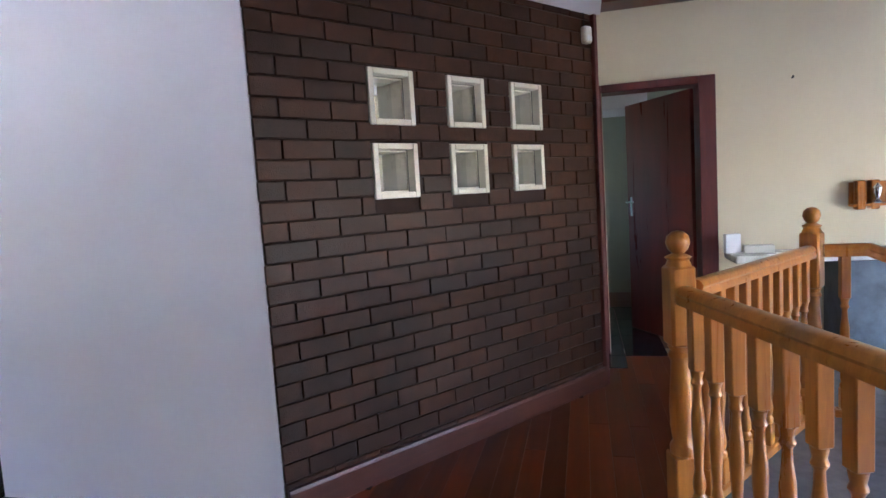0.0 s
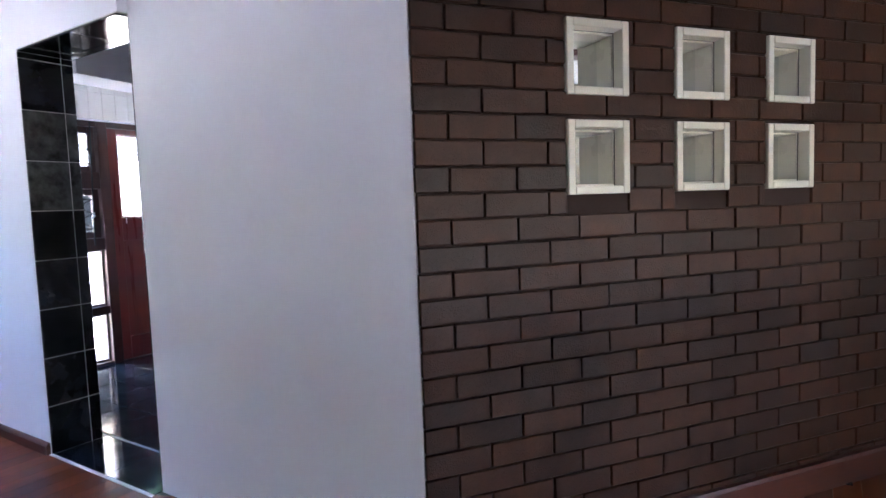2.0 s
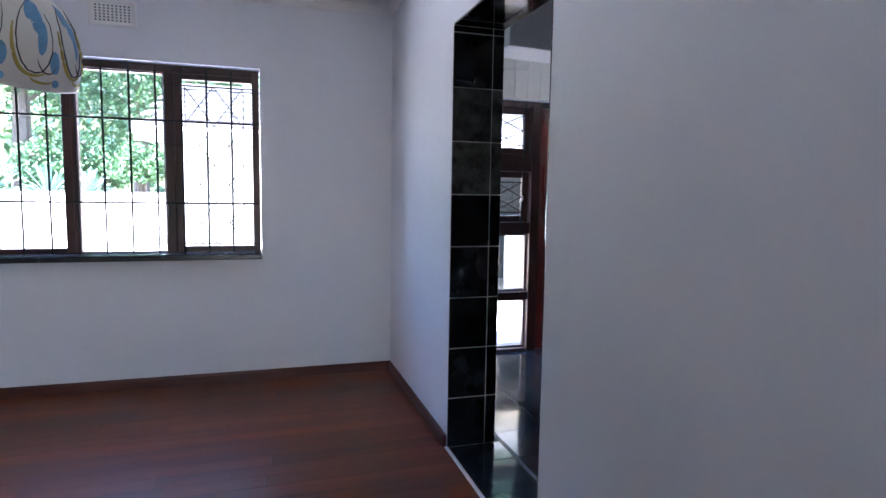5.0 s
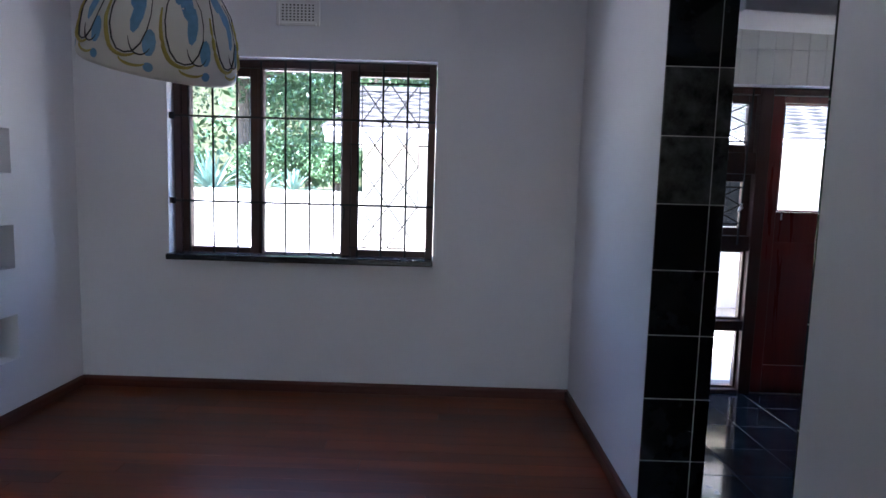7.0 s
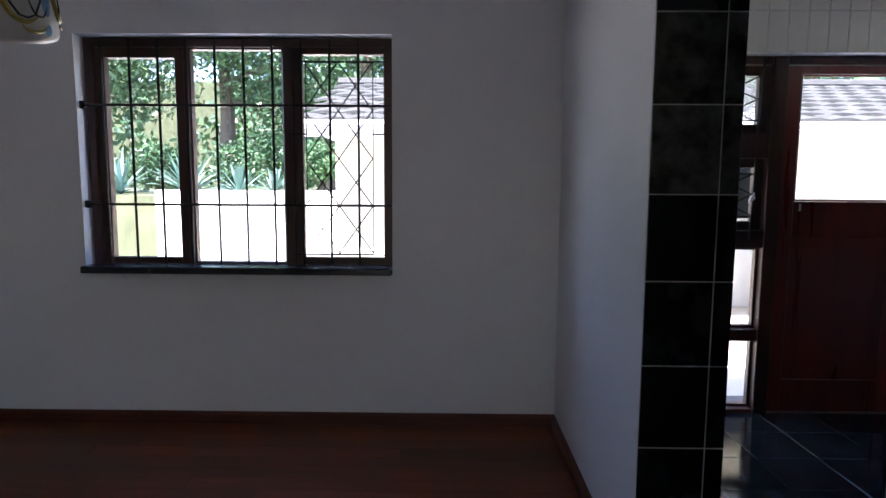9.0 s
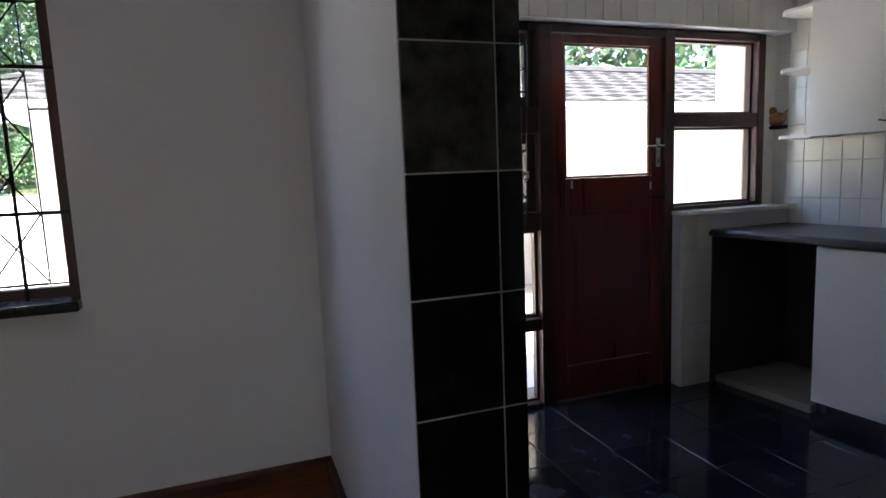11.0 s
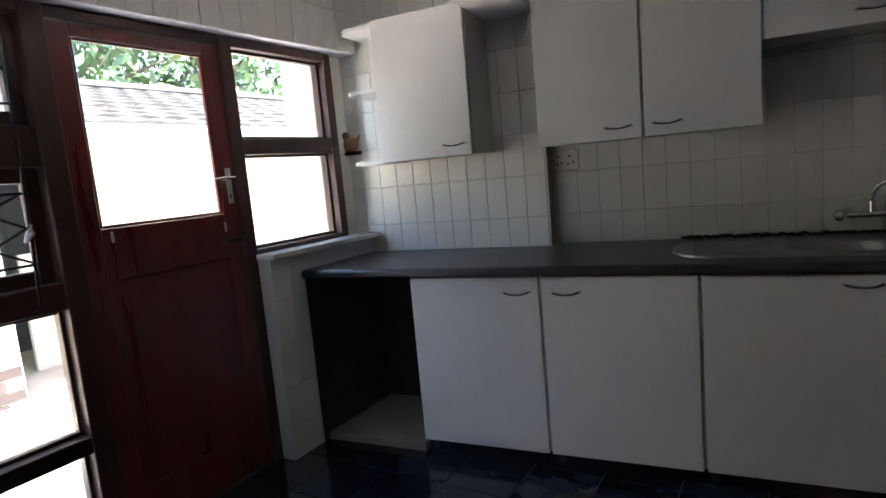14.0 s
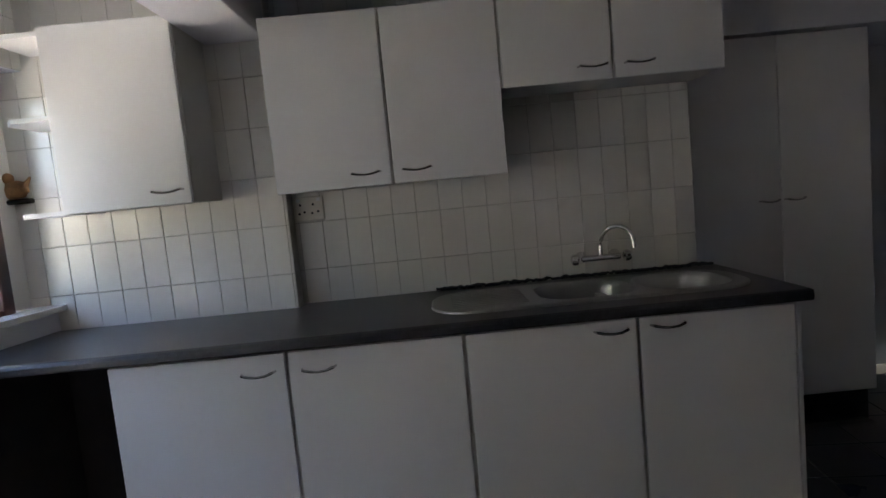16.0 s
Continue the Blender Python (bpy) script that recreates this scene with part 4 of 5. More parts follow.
for k in range(N):
    bm.faces.new((outer[0][k], inner[0][k], inner[0][(k + 1) % N], outer[0][(k + 1) % N]))
shade_part = part("shade", bm, SHADE_CLOTH, lamp, smooth=True)


def on_shade(a, h):
    """A place on the shade's outside: angle in degrees, h from rim (0) to crown (1)."""
    q = h * (len(R) - 2) + 1
    i = min(int(q), len(R) - 2)
    f = q - i
    r, z = R[i][0] + f * (R[i + 1][0] - R[i][0]) + 0.0016, R[i][1] + f * (R[i + 1][1] - R[i][1])
    return (r * math.cos(radians(a)), r * math.sin(radians(a)), z + 0.0006)


def blot(a, h, wa, wh, turn=0.0, n=10):
    bm = bmesh.new()
    rings = []
    for s in (0.02, 0.5, 1.0):
        rings.append([bm.verts.new(on_shade(a + s * (wa * math.cos(t) * math.cos(turn) - wh * 60 * math.sin(t) * math.sin(turn)), h + s * (wh * math.sin(t) * math.cos(turn) + wa / 60 * math.cos(t) * math.sin(turn)))) for t in (k * 2 * math.pi / n for k in range(n))])
    for a1, c1 in zip(rings, rings[1:]):
        for k in range(n):
            bm.faces.new((a1[k], a1[(k + 1) % n], c1[(k + 1) % n], c1[k]))
    bm.faces.new(rings[0])
    return bm


def swirl(a, h, ra, rh, t0, t1, r, n=14):
    return tube(bmesh.new(), [on_shade(a + ra * math.cos(radians(t0 + (t1 - t0) * k / n)), h + rh * math.sin(radians(t0 + (t1 - t0) * k / n))) for k in range(n + 1)], [r * (0.5 + math.sin(math.pi * k / n)) for k in range(n + 1)], 5)


for k in range(9):
    a = k * 40.0
    part("swirl", swirl(a, 0.42, 15, 0.27, 100, 400, 0.0016), INK, shade_part)
    part("swirl", swirl(a - 1, 0.42, 17, 0.30, 170, 300, 0.0042), OCHRE, shade_part)
    part("swirl", swirl(a + 10, 0.30, 9, 0.14, 200, 320, 0.0016), INK, shade_part)
    part("swirl", swirl(a + 6, 0.10, 9, 0.05, 180, 340, 0.0028), OCHRE, shade_part)
    part("petal", blot(a + 2, 0.55, 6.0, 0.14, 0.3), SKYBLUE, shade_part)
    part("petal", blot(a + 6, 0.40, 4.2, 0.13, -0.3), SKYBLUE, shade_part)
    part("petal", blot(a - 4, 0.62, 4.4, 0.11, -0.4), SKYBLUE, shade_part)
    part("petal", blot(a + 16, 0.24, 4.6, 0.08, 0.2), SKYBLUE, shade_part)
    part("petal", blot(a + 17, 0.06, 3.4, 0.045, 0.0), SKYBLUE, shade_part)
part("crown_cap", lathe(bmesh.new(), [(0.045, 0.102), (0.045, 0.12), (0.02, 0.145), (0.012, 0.17)], 16), INK, lamp, "dark crown cap", smooth=True)
part("cord", tube(bmesh.new(), [(0, 0, 0.16), LM.inverted() @ Vector((-1.585, 0.54, 2.18)), LM.inverted() @ Vector((-1.585, 0.54, 2.548))], 0.004, 6), INK, lamp)
part("bulb", lathe(bmesh.new(), [(0.012, 0.05), (0.014, 0.02), (0.03, -0.02), (0.034, -0.05), (0.02, -0.08), (0.004, -0.088)], 14), CARD, lamp, smooth=True)

jar = thing("carved_ornament", pose(-2.74, -1.02, 0.33), "small dark wooden ornament standing in a wall opening", "ornament")
part("figure", lathe(bmesh.new(), [(0.028, 0), (0.032, 0.02), (0.018, 0.05), (0.03, 0.09), (0.034, 0.13), (0.02, 0.165), (0.006, 0.18)], 12), CLAY, jar, smooth=True)

# ---- landing: balustrade, wall things, fireplace ----

def baluster(m, parent):
    bm = bmesh.new()
    box(bm, -0.022, 0.022, -0.022, 0.022, 0.06, 0.17, bevel=0.004)
    lathe(bm, [(0.020, 0.17), (0.024, 0.19), (0.016, 0.205), (0.021, 0.225), (0.021, 0.25), (0.014, 0.29), (0.017, 0.36), (0.022, 0.45), (0.021, 0.50), (0.014, 0.56), (0.013, 0.60), (0.021, 0.615), (0.016, 0.63), (0.022, 0.66)], 10)
    box(bm, -0.022, 0.022, -0.022, 0.022, 0.66, 0.885, bevel=0.004)
    return bm


def newel(parent, m):
    bm = bmesh.new()
    box(bm, -0.045, 0.045, -0.045, 0.045, 0.0, 0.30, bevel=0.006)
    lathe(bm, [(0.043, 0.30), (0.045, 0.33), (0.034, 0.35), (0.040, 0.40), (0.043, 0.48), (0.036, 0.60), (0.034, 0.66), (0.044, 0.68), (0.036, 0.70), (0.044, 0.72)], 16)
    box(bm, -0.045, 0.045, -0.045, 0.045, 0.72, 1.02, bevel=0.01)
    lathe(bm, [(0.044, 1.02), (0.036, 1.04), (0.046, 1.052), (0.020, 1.066), (0.033, 1.08), (0.041, 1.105), (0.036, 1.13), (0.020, 1.146), (0.004, 1.150)], 16)
    return part("newel_post", bm, PINE, parent, smooth=True, m=m)


def flight(p, q, label, newels=(), drop=0.0):
    """A run of turned balusters between two points under one handrail."""
    p, q = Vector((*p, 0)), Vector((*q, 0))
    d = (q - p).length
    turn = math.degrees(math.atan2(q.y - p.y, q.x - p.x))
    t = thing("balustrade", Matrix.Translation(p) @ pose(0, 0, 0, 0, 0, turn) @ Matrix.Diagonal((1, 1, 0.94, 1)), label, "balustrade", "landing balustrades")
    n = max(2, int(round(d / 0.118)))
    me = None
    for k in range(1, n):
        if me is None:
            o = part("baluster", baluster(None, t), PINE, t, smooth=True, m=pose(d * k / n, 0, -drop * k / n))
            me = o.data
        else:
            piece("baluster", me, t, pose(d * k / n, 0, -drop * k / n))
    bm = bmesh.new()
    prof = [(-0.033, 0.885), (-0.036, 0.90), (-0.030, 0.915), (-0.034, 0.925), (-0.026, 0.943), (-0.012, 0.950), (0.012, 0.950), (0.026, 0.943), (0.034, 0.925), (0.030, 0.915), (0.036, 0.90), (0.033, 0.885)]
    ends = [[bm.verts.new((x, v, z - (drop if x else 0))) for v, z in prof] for x in (0.046 if newels else 0.0, d)]
    for k in range(len(prof)):
        bm.faces.new((ends[0][k], ends[0][(k + 1) % len(prof)], ends[1][(k + 1) % len(prof)], ends[1][k]))
    bm.faces.new(ends[0][::-1])
    bm.faces.new(ends[1])
    part("handrail", bm, PINE, t, smooth=True)
    if not drop:
        part("base_rail", B(0.046, d - 0.046, -0.03, 0.03, 0.015, 0.058, bevel=0.006), PINE, t)
    for x in newels:
        newel(t, pose(x, 0, 0))
    return t


N1, N2 = (1.826, 2.36), (2.612, 3.46)
flight(N1, (2.42, 0.30), "varnished pine balustrade with turned balusters along the landing", (0.0,))
flight((N1[0] + 0.04, N1[1] + 0.055), (N2[0], N2[1]), "varnished pine balustrade with turned balusters beside the passage", (Vector((N2[0] - N1[0] - 0.04, N2[1] - N1[1] - 0.055, 0)).length,))
flight((2.66, 3.46), (2.85, 3.45), "short varnished pine balustrade at the head of the steps")
flight((2.86, 3.45), (3.55, 2.80), "varnished pine stair balustrade going down", (), 0.35)

mantel = thing("fireplace", pose(2.46, 4.646, -0.835), "blue-grey slate fireplace front with a marble shelf", "fireplace")
part("breast", B(0.62, 2.6, -0.30, 0.0, 0.72, 1.52, bevel=0.006), STONE, mantel)
part("shelf", B(0.0, 2.7, -0.34, 0.0, 1.525, 1.575, bevel=0.008), MARBLE, mantel, "veined white marble shelf")
card = solo("card_box", B(-0.05, 0.05, -0.02, 0.02, 0, 0.13, bevel=0.002), CARD, pose(2.485, 4.52, 0.7405, 0, 0, 12), "small white card box standing on the marble shelf", "box")
solo("booklet", B(-0.09, 0.09, -0.04, 0.04, 0, 0.05, bevel=0.003), PLASTIC, pose(2.645, 4.50, 0.7405, 0, 0, -8), "pale booklet stack lying on the marble shelf", "booklet")

rack = thing("wall_rack", pose(3.23, 4.648, 1.01), "varnished pine wall rack holding a small silver ornament", "rack")
part("back", B(0.0, 0.55, -0.02, 0.0, 0.0, 0.16, bevel=0.004), PINE, rack)
for x in (0.02, 0.10, 0.30):
    part("slot", B(x, x + 0.05, -0.09, -0.021, -0.02, 0.17, bevel=0.006), PINE, rack)
part("bottom", B(0.0, 0.55, -0.085, -0.021, 0.0, 0.018, bevel=0.002), PINE, rack)
orn = thing("silver_ornament", pose(3.36, 4.55, 1.03), "small silver figure in the wall rack", "ornament")
part("figure", lathe(bmesh.new(), [(0.025, 0), (0.03, 0.01), (0.012, 0.03), (0.026, 0.07), (0.03, 0.10), (0.014, 0.12), (0.004, 0.13)], 12), CHROME, orn, smooth=True)
hook = solo("wall_hook", tube(bmesh.new(), [(0, 0, 0), (0, -0.02, 0), (0, -0.025, 0.012)], 0.006, 6), DARKIRON, pose(2.90, 4.649, 1.89), "small dark metal wall hook", "hook")
pic = thing("picture_frame", pose(1.425, 6.60, 1.10, 0, 0, 90), "dark wooden picture frame with a pale print", "picture")
part("frame", ring(0, 0.5, 0, 0.36, 0.04, -0.03, -0.002), INK, pic)
part("print", B(0.0405, 0.4595, -0.016, -0.002, 0.0405, 0.3195), IVORY, pic, "pale cream print")


# ---- outside ----
solo("ground", B(-90, -3.80, -70, 70, -0.35, -0.16), PAVING, ZERO, "pale concrete yard paving in full sun", "ground", "", "structure")
solo("threshold_step", B(-4.3, -3.775, 2.6, 4.4, -0.16, -0.02, bevel=0.01), PAVING, ZERO, "pale concrete back door step", "step", "", "structure")
solo("garden_wall", B(-9.4, -9.15, -2.87, 0.62, -0.16, 1.21, bevel=0.02), GARDENWALL, ZERO, "low sunlit white garden wall", "garden wall", "", "structure")
solo("flower_bed", B(-60, -9.4, -30, -0.35, -0.16, 1.12), SOIL, ZERO, "leafy raised bed behind the white wall", "ground", "", "structure")
solo("flower_bed_far", B(-60, -11.2, -0.3, 30, -0.16, 0.8), SOIL, ZERO, "leafy bank behind the outbuilding", "ground", "", "structure")
solo("outer_pier", B(-4.0, -3.775, 4.885, 5.1, -0.16, 2.28), OUTCREAM, ZERO, "cream plastered pier outside the kitchen window", "pier", "", "structure")

rnd = random.Random(7)
out = thing("outbuilding", pose(-6.35, 0.43, -0.16), "white outbuilding with a grey tiled roof, brick plinth and open doorway", "building")
part("wall", panel(bmesh.new(), 12.0, 0.0, 2.0, 0.2, [(3.82, 4.60, 0.0, 1.70)]), OUTCREAM, out, m=pose(0, 0, 0, 0, 0, 90))
part("wall", B(-4.5, -0.201, 0.0, 0.2, 0, 2.0), OUTCREAM, out)
part("wall", B(-4.5, -0.201, 11.8, 12.0, 0, 2.0), OUTCREAM, out)
part("back_wall", B(-1.9, -1.8, 2.6, 6.2, 0, 2.0), DARKGATE, out, "grey-blue inner wall")
part("inner_floor", B(-1.8, 0.03, 2.7, 6.1, 0.0, 0.06), PAVING, out)
part("ceiling", B(-1.8, -0.21, 2.6, 6.2, 1.96, 2.0), DARKGATE, out)
part("board", B(-0.85, -0.80, 4.25, 4.9, 0.061, 1.1, bevel=0.004), FASCIA, out, "white board leaning inside")
part("fascia", B(0.33, 0.36, -0.35, 12.3, 1.92, 2.06, bevel=0.003), FASCIA, out)
part("gutter", tube(bmesh.new(), [(0.41, -0.35, 2.03), (0.41, 12.3, 2.03)], 0.045, 8), FASCIA, out)
part("soffit", B(0.0, 0.33, -0.35, 12.3, 2.002, 2.02), FASCIA, out)
bm = bmesh.new()
for r in range(9):
    for c in range(42):
        x0, z0 = 0.42 - r * 0.295, 2.085 + r * 0.0856
        y0 = -0.38 + c * 0.30 + (0.15 if r % 2 else 0)
        j = rnd.uniform(-0.006, 0.006)
        pts = [(y0 + 0.30 * q / 4, 0.020 * math.sin(math.pi * q / 4)) for q in range(5)]
        lo = [bm.verts.new((x0, y, z0 + h + j)) for y, h in pts]
        hi = [bm.verts.new((x0 - 0.33, y, z0 + 0.075 + h + j)) for y, h in pts]
        lo2 = [bm.verts.new((x0, y, z0 + h + j - 0.03)) for y, h in pts]
        for q in range(4):
            bm.faces.new((lo[q], lo[q + 1], hi[q + 1], hi[q]))
            bm.faces.new((lo2[q], lo2[q + 1], lo[q + 1], lo[q]))
tagged(part("roof_tiles", bm, ROOFTILE, out, "overlapping grey roof tiles"), kind="stuff")
part("roof_deck", prism(bmesh.new(), [(0.38, -0.36), (0.38, 12.28), (-2.25, 12.28), (-2.25, -0.36)], 2.04, 2.05), FASCIA, out)
part("gable", prism(bmesh.new(), [(0.36, -0.30), (0.36, -0.28), (-2.2, -0.28), (-2.2, -0.30)], 2.05, 2.12), FASCIA, out)
part("ridge", tube(bmesh.new(), [(-2.26, -0.38, 2.86), (-2.26, 12.3, 2.86)], 0.08, 8), ROOFTILE, out)
for c in range(16):
    for r in range(4):
        y0 = 0.02 + c * 0.23 + (0.115 if r % 2 else 0)
        if y0 + 0.222 < 3.81:
            part("brick", B(0.001, 0.018, y0, y0 + 0.222, 0.005 + r * 0.088, 0.083 + r * 0.088, bevel=0.003), OUTBRICK, out)
part("step", B(0.02, 0.5, 3.4, 5.2, 0.0, 0.05, bevel=0.01), PAVING, out)


def agave(x, y, z, size, n, seed):
    r = random.Random(seed)
    t = thing("agave", pose(x, y, z, 0, 0, r.uniform(0, 90)), "grey-green spiky agave on the bank behind the white wall", "agave", "agaves behind the wall")
    for k in range(n):
        a, up = r.uniform(0, 2 * math.pi), r.uniform(0.15, 1.45)
        length, w = size * r.uniform(0.75, 1.1), size * 0.07
        bm = bmesh.new()
        rows = []
        for i in range(6):
            f = i / 5
            reach, h = length * f * math.cos(up), length * f * math.sin(up) - 0.25 * length * f * f * math.cos(up)
            wd = w * (1 - f) * (0.6 + 1.2 * f)
            p = Vector((reach * math.cos(a), reach * math.sin(a), h + 0.04))
            side = Vector((-math.sin(a), math.cos(a), 0))
            rows.append([bm.verts.new(p - side * (wd + 0.002)), bm.verts.new(p - Vector((0, 0, 0.25 * wd + 0.004))), bm.verts.new(p + side * (wd + 0.002)), bm.verts.new(p + Vector((0, 0, 0.004)))])
        for a1, c1 in zip(rows, rows[1:]):
            for q in range(4):
                bm.faces.new((a1[q], a1[(q + 1) % 4], c1[(q + 1) % 4], c1[q]))
        bm.faces.new(rows[0])
        bm.faces.new(rows[-1][::-1])
        part("leaf", bm, AGAVE, t)


agave(-10.3, -2.85, 1.10, 0.85, 54, 1)
agave(-10.5, -2.05, 1.10, 0.62, 34, 2)
agave(-10.5, -1.45, 1.10, 0.52, 34, 6)
agave(-10.4, -4.1, 1.10, 0.8, 24, 3)
agave(-10.9, -4.6, 1.10, 0.9, 24, 4)


def leaves(centres, n, size, seed, spread):
    """Many small leaf blades in clumps round the centres."""
    r = np.random.RandomState(seed)
    c = np.array(centres)[r.randint(0, len(centres), n)]
    d = r.normal(size=(n, 3))
    d /= np.linalg.norm(d, axis=1)[:, None]
    p = c[:, :3] + d * (c[:, 3:4] * spread * r.uniform(0.45, 1.0, (n, 1)) ** 0.6) * np.array([1, 1, 0.8])
    a = r.normal(size=(n, 3))
    a /= np.linalg.norm(a, axis=1)[:, None]
    b = np.cross(a, r.normal(size=(n, 3)))
    b /= np.linalg.norm(b, axis=1)[:, None]
    s = size * r.uniform(0.6, 1.3, (n, 1))
    v = np.stack([p - a * s, p + b * s * 0.42, p + a * s, p - b * s * 0.42], 1).reshape(-1, 3)
    me = bpy.data.meshes.new("leaves")
    me.from_pydata(v.tolist(), [], (np.arange(4 * n).reshape(-1, 4)).tolist())
    return me


def tree(name, x, y, z, h, crown, seed, mat, label, n=5000, size=0.11, cat="tree"):
    r = random.Random(seed)
    t = thing(name, pose(x, y, z), label, cat)
    bm = bmesh.new()
    lean = r.uniform(-0.3, 0.3)
    tube(bm, [(0, 0, 0), (lean * 0.3, 0.05, h * 0.3), (lean * 0.7, -0.05, h * 0.55), (lean, 0, h * 0.8)], [0.06 + h * 0.022, 0.05 + h * 0.016, 0.04 + h * 0.01, 0.02], 9)
    centres = []
    for k in range(11):
        a, f = r.uniform(0, 2 * math.pi), r.uniform(0.25, 0.75)
        q = (lean * f, 0, h * f)
        e = (lean * f + crown * 0.75 * math.cos(a), crown * 0.75 * math.sin(a), h * f + crown * r.uniform(0.1, 0.6))
        tube(bm, [q, ((q[0] + e[0]) / 2, (q[1] + e[1]) / 2, (q[2] + e[2]) / 2 + 0.1), e], [0.05, 0.035, 0.012], 6)
        centres.append((*e, crown * r.uniform(0.45, 0.8)))
        centres.append((e[0] * 0.5, e[1] * 0.5, e[2] * 0.95, crown * r.uniform(0.4, 0.7)))
    part("trunk", bm, BARK, t, "rough brown trunk and limbs")
    me = leaves(centres, n, size, seed, 1.0)
    me.materials.append(mat)
    ob = new("crown", me)
    ob.parent = t
    tagged(ob, "loose green crown of small leaves")
    return t


tree("tree", -13.5, -3.4, 1.0, 6.5, 2.2, 11, LEAF, "broad leafy green tree behind the garden wall", 16000, 0.07)
tree("tree", -14.5, -0.4, 1.0, 7.0, 2.4, 12, SHRUB, "bright green leafy tree behind the garden wall", 18000, 0.07)
tree("tree", -13.0, -6.5, 1.0, 6.0, 2.2, 13, LEAF, "broad leafy green tree behind the garden wall", 14000, 0.07)
tree("tree", -12.5, 3.5, 0.7, 8.5, 3.0, 14, LEAF, "tall green tree behind the outbuilding", 7000, 0.15)
tree("tree", -13.0, 8.0, 0.7, 8.0, 3.2, 15, SHRUB, "tall green tree behind the outbuilding", 7000, 0.15)
tree("tree", -13.5, 12.5, 0.7, 8.5, 3.2, 16, LEAF, "tall green tree behind the outbuilding", 6000, 0.15)
tree("tree", -21.0, -2.5, 0.7, 9.0, 3.4, 17, LEAF, "tall dark tree at the back of the garden", 7000, 0.16)
for k, (x, y, s) in enumerate([(-11.4, -2.4, 0.7), (-11.6, -0.9, 0.75), (-11.5, -4.0, 0.8), (-11.8, -5.6, 0.9), (-12.6, -1.7, 1.0), (-12.4, -7.5, 1.0)]):
    t = tree("shrub", x, y, 1.1, s * 1.1, s * 0.62, 30 + k, SHRUB if k % 2 else LEAF, "dense green garden shrub behind the wall", 4200, 0.045, "shrub")
solo("hill", B(-46, -45, -45, 60, -0.2, 9), SOIL, ZERO, "dark wooded slope in the distance", "backdrop", "", "structure")
far = leaves([(-30 + 4 * math.sin(k * 1.7), -26 + k * 2.6, 2.5 + 2.5 * (k % 3), 3.4) for k in range(24)], 14000, 0.30, 5, 1.0)
far.materials.append(LEAF)
tagged(new("far_woods", far), "dense far green woods behind the garden", "woods", "", "stuff")

# ---- small pieces: bricks, wall tiles, planks, floor tiles ----
def block(name, w, h, d, mat, bevel):
    return mesh_of(name, box(bmesh.new(), 0, w, 0, d, 0, h, bevel=bevel), mat)




BRICKS = {}
for row in range(33):
    z0 = 0.0620 + row * 0.0806
    s = -0.123 if row % 2 else -0.2375
    while s < BLEN - 0.02:
        a, c = max(s, -0.005 + rnd.uniform(-0.003, 0.003)), min(s + 0.2240, BLEN - 0.014)
        cuts = [(a, c)]
        for n, m in NICHES:
            if z0 < m + NH - 0.010 and z0 + 0.073 > m + 0.010:
                nxt = []
                for p, q in cuts:
                    if q <= n or p >= n + NW:
                        nxt.append((p, q))
                    else:
                        nxt += [(p, n - 0.002)] if n - 0.002 - p > 0.02 else []
                        nxt += [(n + NW + 0.002, q)] if q - n - NW - 0.002 > 0.02 else []
                cuts = nxt
        for p, q in cuts:
            if q - p < 0.02:
                continue
            key = round(q - p, 3)
            if key not in BRICKS:
                BRICKS[key] = block("brick", key, 0.0750, 0.02, BRICK, 0.003)
            piece("brick", BRICKS[key], brick_wall, pose(p, -0.0105 + rnd.uniform(-0.0015, 0.0015), z0 + rnd.uniform(-0.001, 0.001), rnd.uniform(-0.8, 0.8), rnd.uniform(-0.25, 0.25), rnd.uniform(-0.4, 0.4)))
        s += 0.2295

TU, TZ = 0.105, 0.21
WT = block("tile", TU - 0.0018, TZ - 0.0018, 0.008, WHITETILE, 0.0015)
for wl, u1, off in ((step_wall, 1.34, 0.068), (recess_wall, 1.785, 0.02)):
    s = off - TU
    while s < u1 - 0.01:
        a, c = max(s, 0.0), min(s + TU, u1)
        if c - a > 0.012:
            me = WT if c - a > TU - 1e-6 else block("tile", c - a - 0.0018, TZ - 0.0018, 0.008, WHITETILE, 0.0015)
            for r in range(8):
                piece("tile", me, wl, pose(a + 0.0009, -0.0078 + rnd.uniform(-0.0005, 0.0005), 0.841 + r * TZ, rnd.uniform(-0.25, 0.25), 0, rnd.uniform(-0.35, 0.35)))
        s += TU
kwest = bpy.data.objects["wall_kitchen_west"]
for c in range(25):
    for r in range(2):
        piece("tile", WT, kwest, pose(0.003 + c * TU, -0.0076, 2.003 + r * TZ))
for c in range(2):
    for r in range(5):
        piece("tile", WT, kwest, pose(1.775 + c * TU, -0.0076, -0.052 + r * TZ))

PLANK = FLOORWOOD


def brick_line(x):
    return 2.21 + (x - 0.29) * math.tan(radians(BTURN)) - 0.03


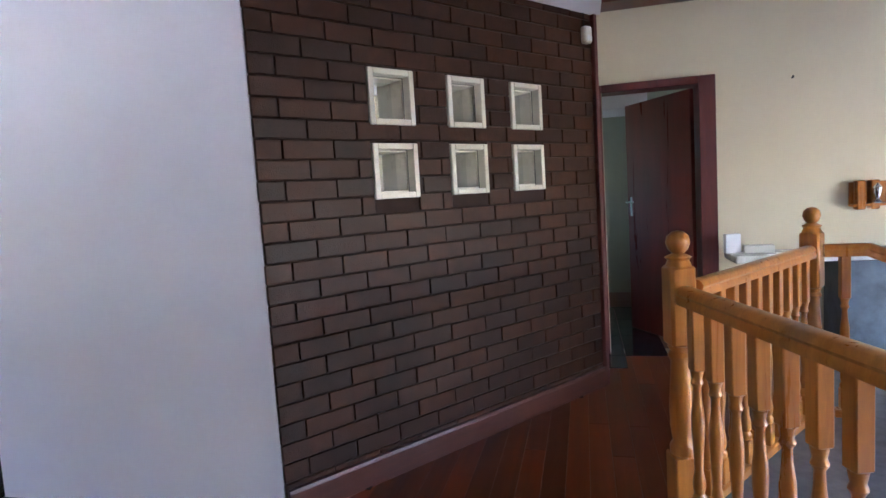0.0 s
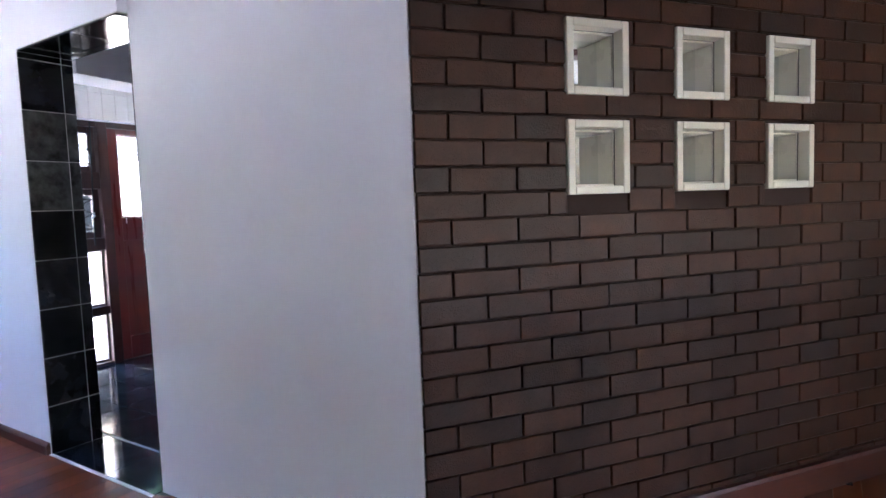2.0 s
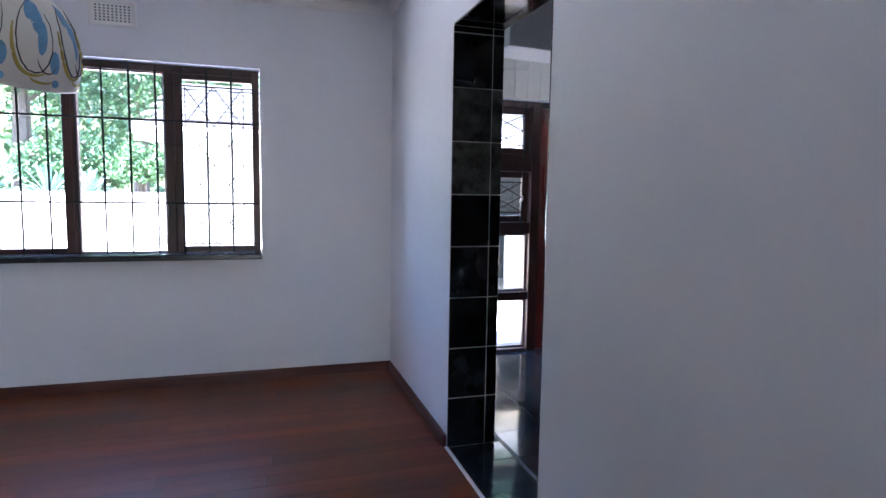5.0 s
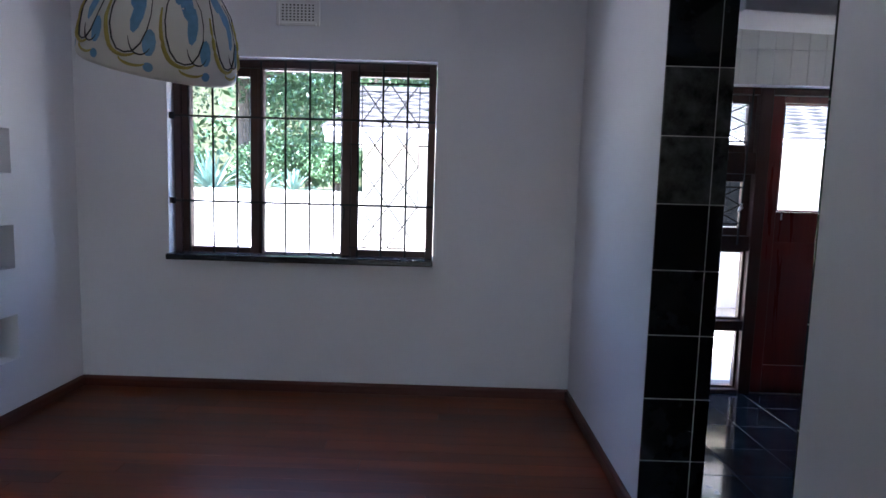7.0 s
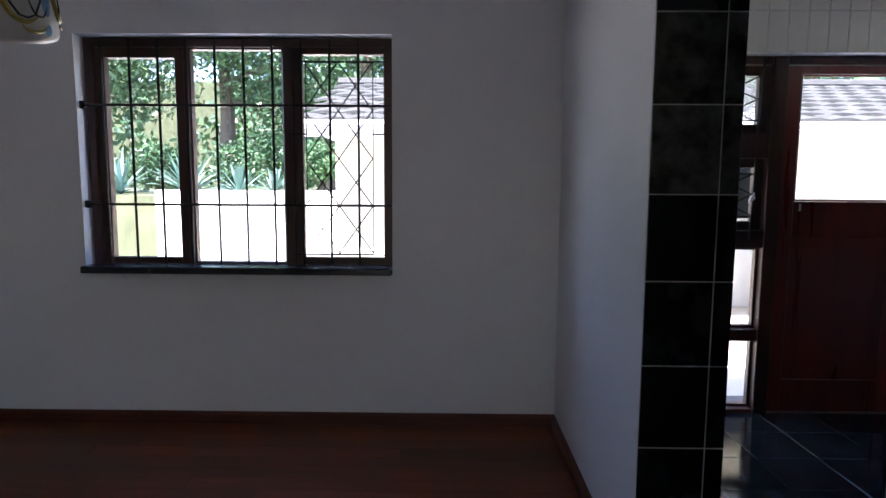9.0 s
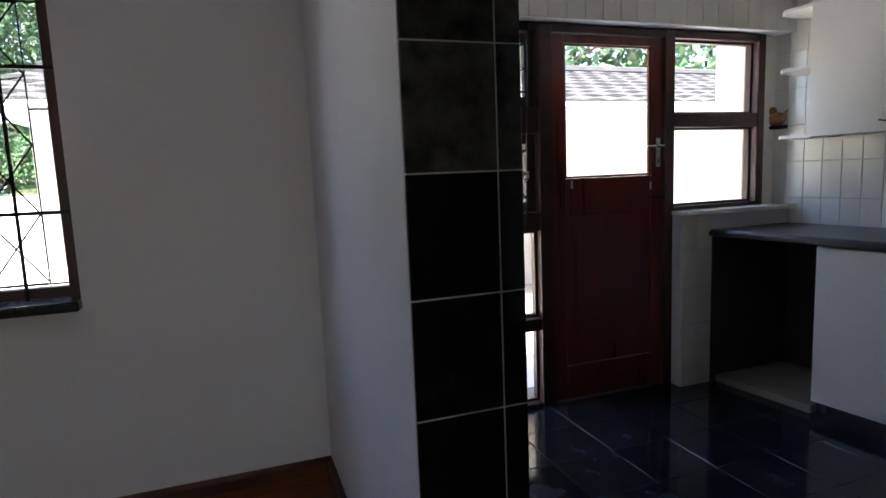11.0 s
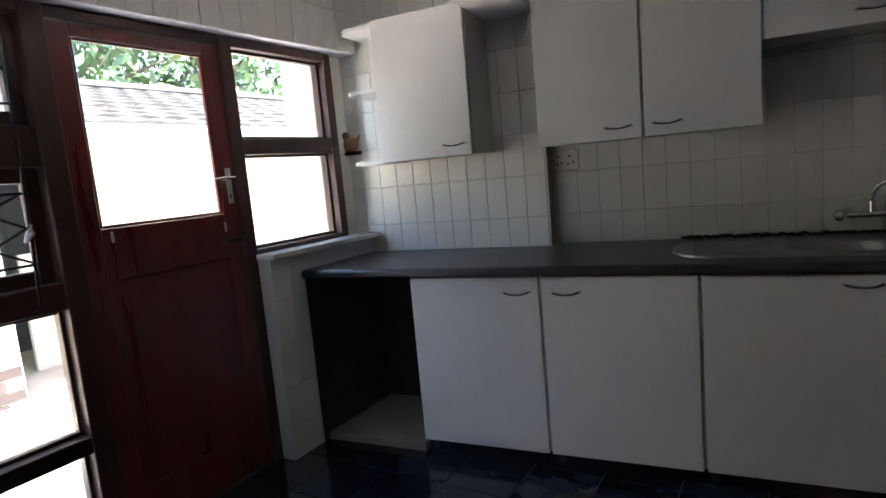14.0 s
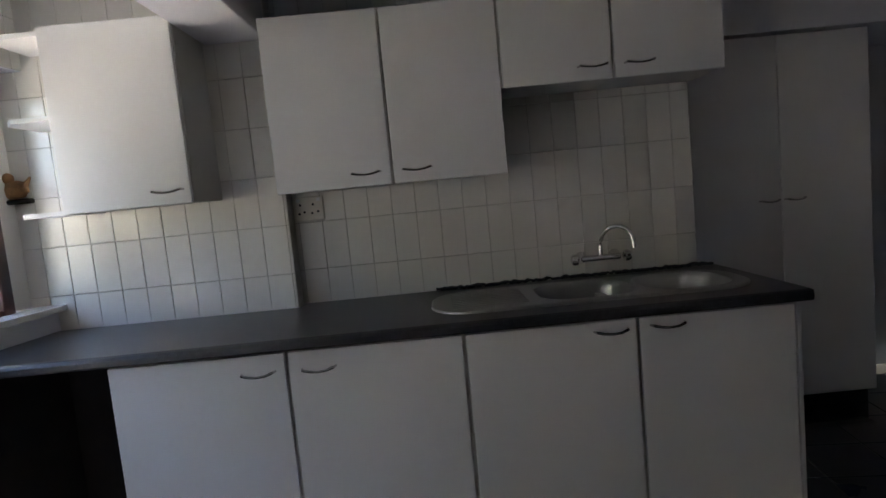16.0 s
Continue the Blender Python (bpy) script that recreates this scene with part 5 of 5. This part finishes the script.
def plank(x0, x1, y0, y1):
    """A board with slanted ends where it meets a slanted edge: y0, y1 are (at x0, at x1)."""
    bm = bmesh.new()
    lo = [bm.verts.new((x, y, -0.0035)) for x, y in ((x0, y0[0]), (x1, y0[1]), (x1, y1[1]), (x0, y1[0]))]
    hi = [bm.verts.new((x, y, 0.0)) for x, y in ((x0 + 0.0006, y0[0] + 0.0006), (x1 - 0.0006, y0[1] + 0.0006), (x1 - 0.0006, y1[1] - 0.0006), (x0 + 0.0006, y1[0] - 0.0006))]
    for k in range(4):
        bm.faces.new((lo[k], lo[(k + 1) % 4], hi[(k + 1) % 4], hi[k]))
    bm.faces.new(hi)
    bm.faces.new(lo[::-1])
    part("plank", bm, PLANK, floor)


PW = 0.102
for c in range(61):
    x0, x1 = -3.40 + c * PW, -3.40 + (c + 1) * PW - 0.0004

    def top(x):
        if x <= 0.29:
            return WP - 0.001 if x > OPEN1 else W1 - 0.001
        if x <= 1.613:
            return brick_line(x)
        return 4.64

    def south(x):
        return -0.9 if x < -2.2 else -3.2

    spans = []
    if x1 <= 1.84:
        spans.append(((south(x0), south(x1)), (top(x0), top(x1))))
    elif x1 <= 2.76:
        def rail1(x):
            return 2.40 - (x - 1.832) * 3.571
        if x1 < 2.45:
            spans.append(((-3.2, -3.2), (max(rail1(x0), -3.1), max(rail1(x1), -3.1))))

        def rail2(x):
            return 2.40 + (x - 1.80) * 1.33
        spans.append(((rail2(x0), rail2(x1)), (4.64, 4.64)))
    for lo, hi in spans:
        ya, cut = lo, lo[0] + rnd.uniform(0.6, 2.2)
        while cut < min(hi) - 0.3:
            plank(x0, x1, ya, (cut - 0.0006, cut - 0.0006))
            ya, cut = (cut + 0.0006, cut + 0.0006), cut + rnd.uniform(1.4, 2.6)
        plank(x0, x1, ya, hi)

FT = block("floor_tile", 0.2965, 0.2965, 0.006, FLOORTILE, 0.0018)
for i in range(-2, 18):
    for j in range(0, 13):
        x, y = -3.33 + 0.3 * i, 2.482 + 0.3 * j
        if y > 4.3 + (x + 3.55) * 0.125 + 0.5 and x < -0.7:
            continue
        if x < -3.84:
            continue
        if x > 0.35 and y < brick_line(x) + 0.25:
            continue
        piece("floor_tile", FT, kfloor, Matrix.Translation((x, y, -0.0015)) @ Matrix(((1, 0, 0, 0), (0, 0, 1, 0), (0, 1, 0, 0), (0, 0, 0, 1))) @ pose(0, 0, 0))
for i in range(3):
    x0, x1 = (OPEN0 + 0.014, -1.832, -1.532)[i], (-1.835, -1.535, OPEN1 - 0.014)[i]
    part("floor_tile", B(x0, x1, W1 + 0.008, 2.46, -0.003, 0.0045, bevel=0.0015), FLOORTILE, kfloor)
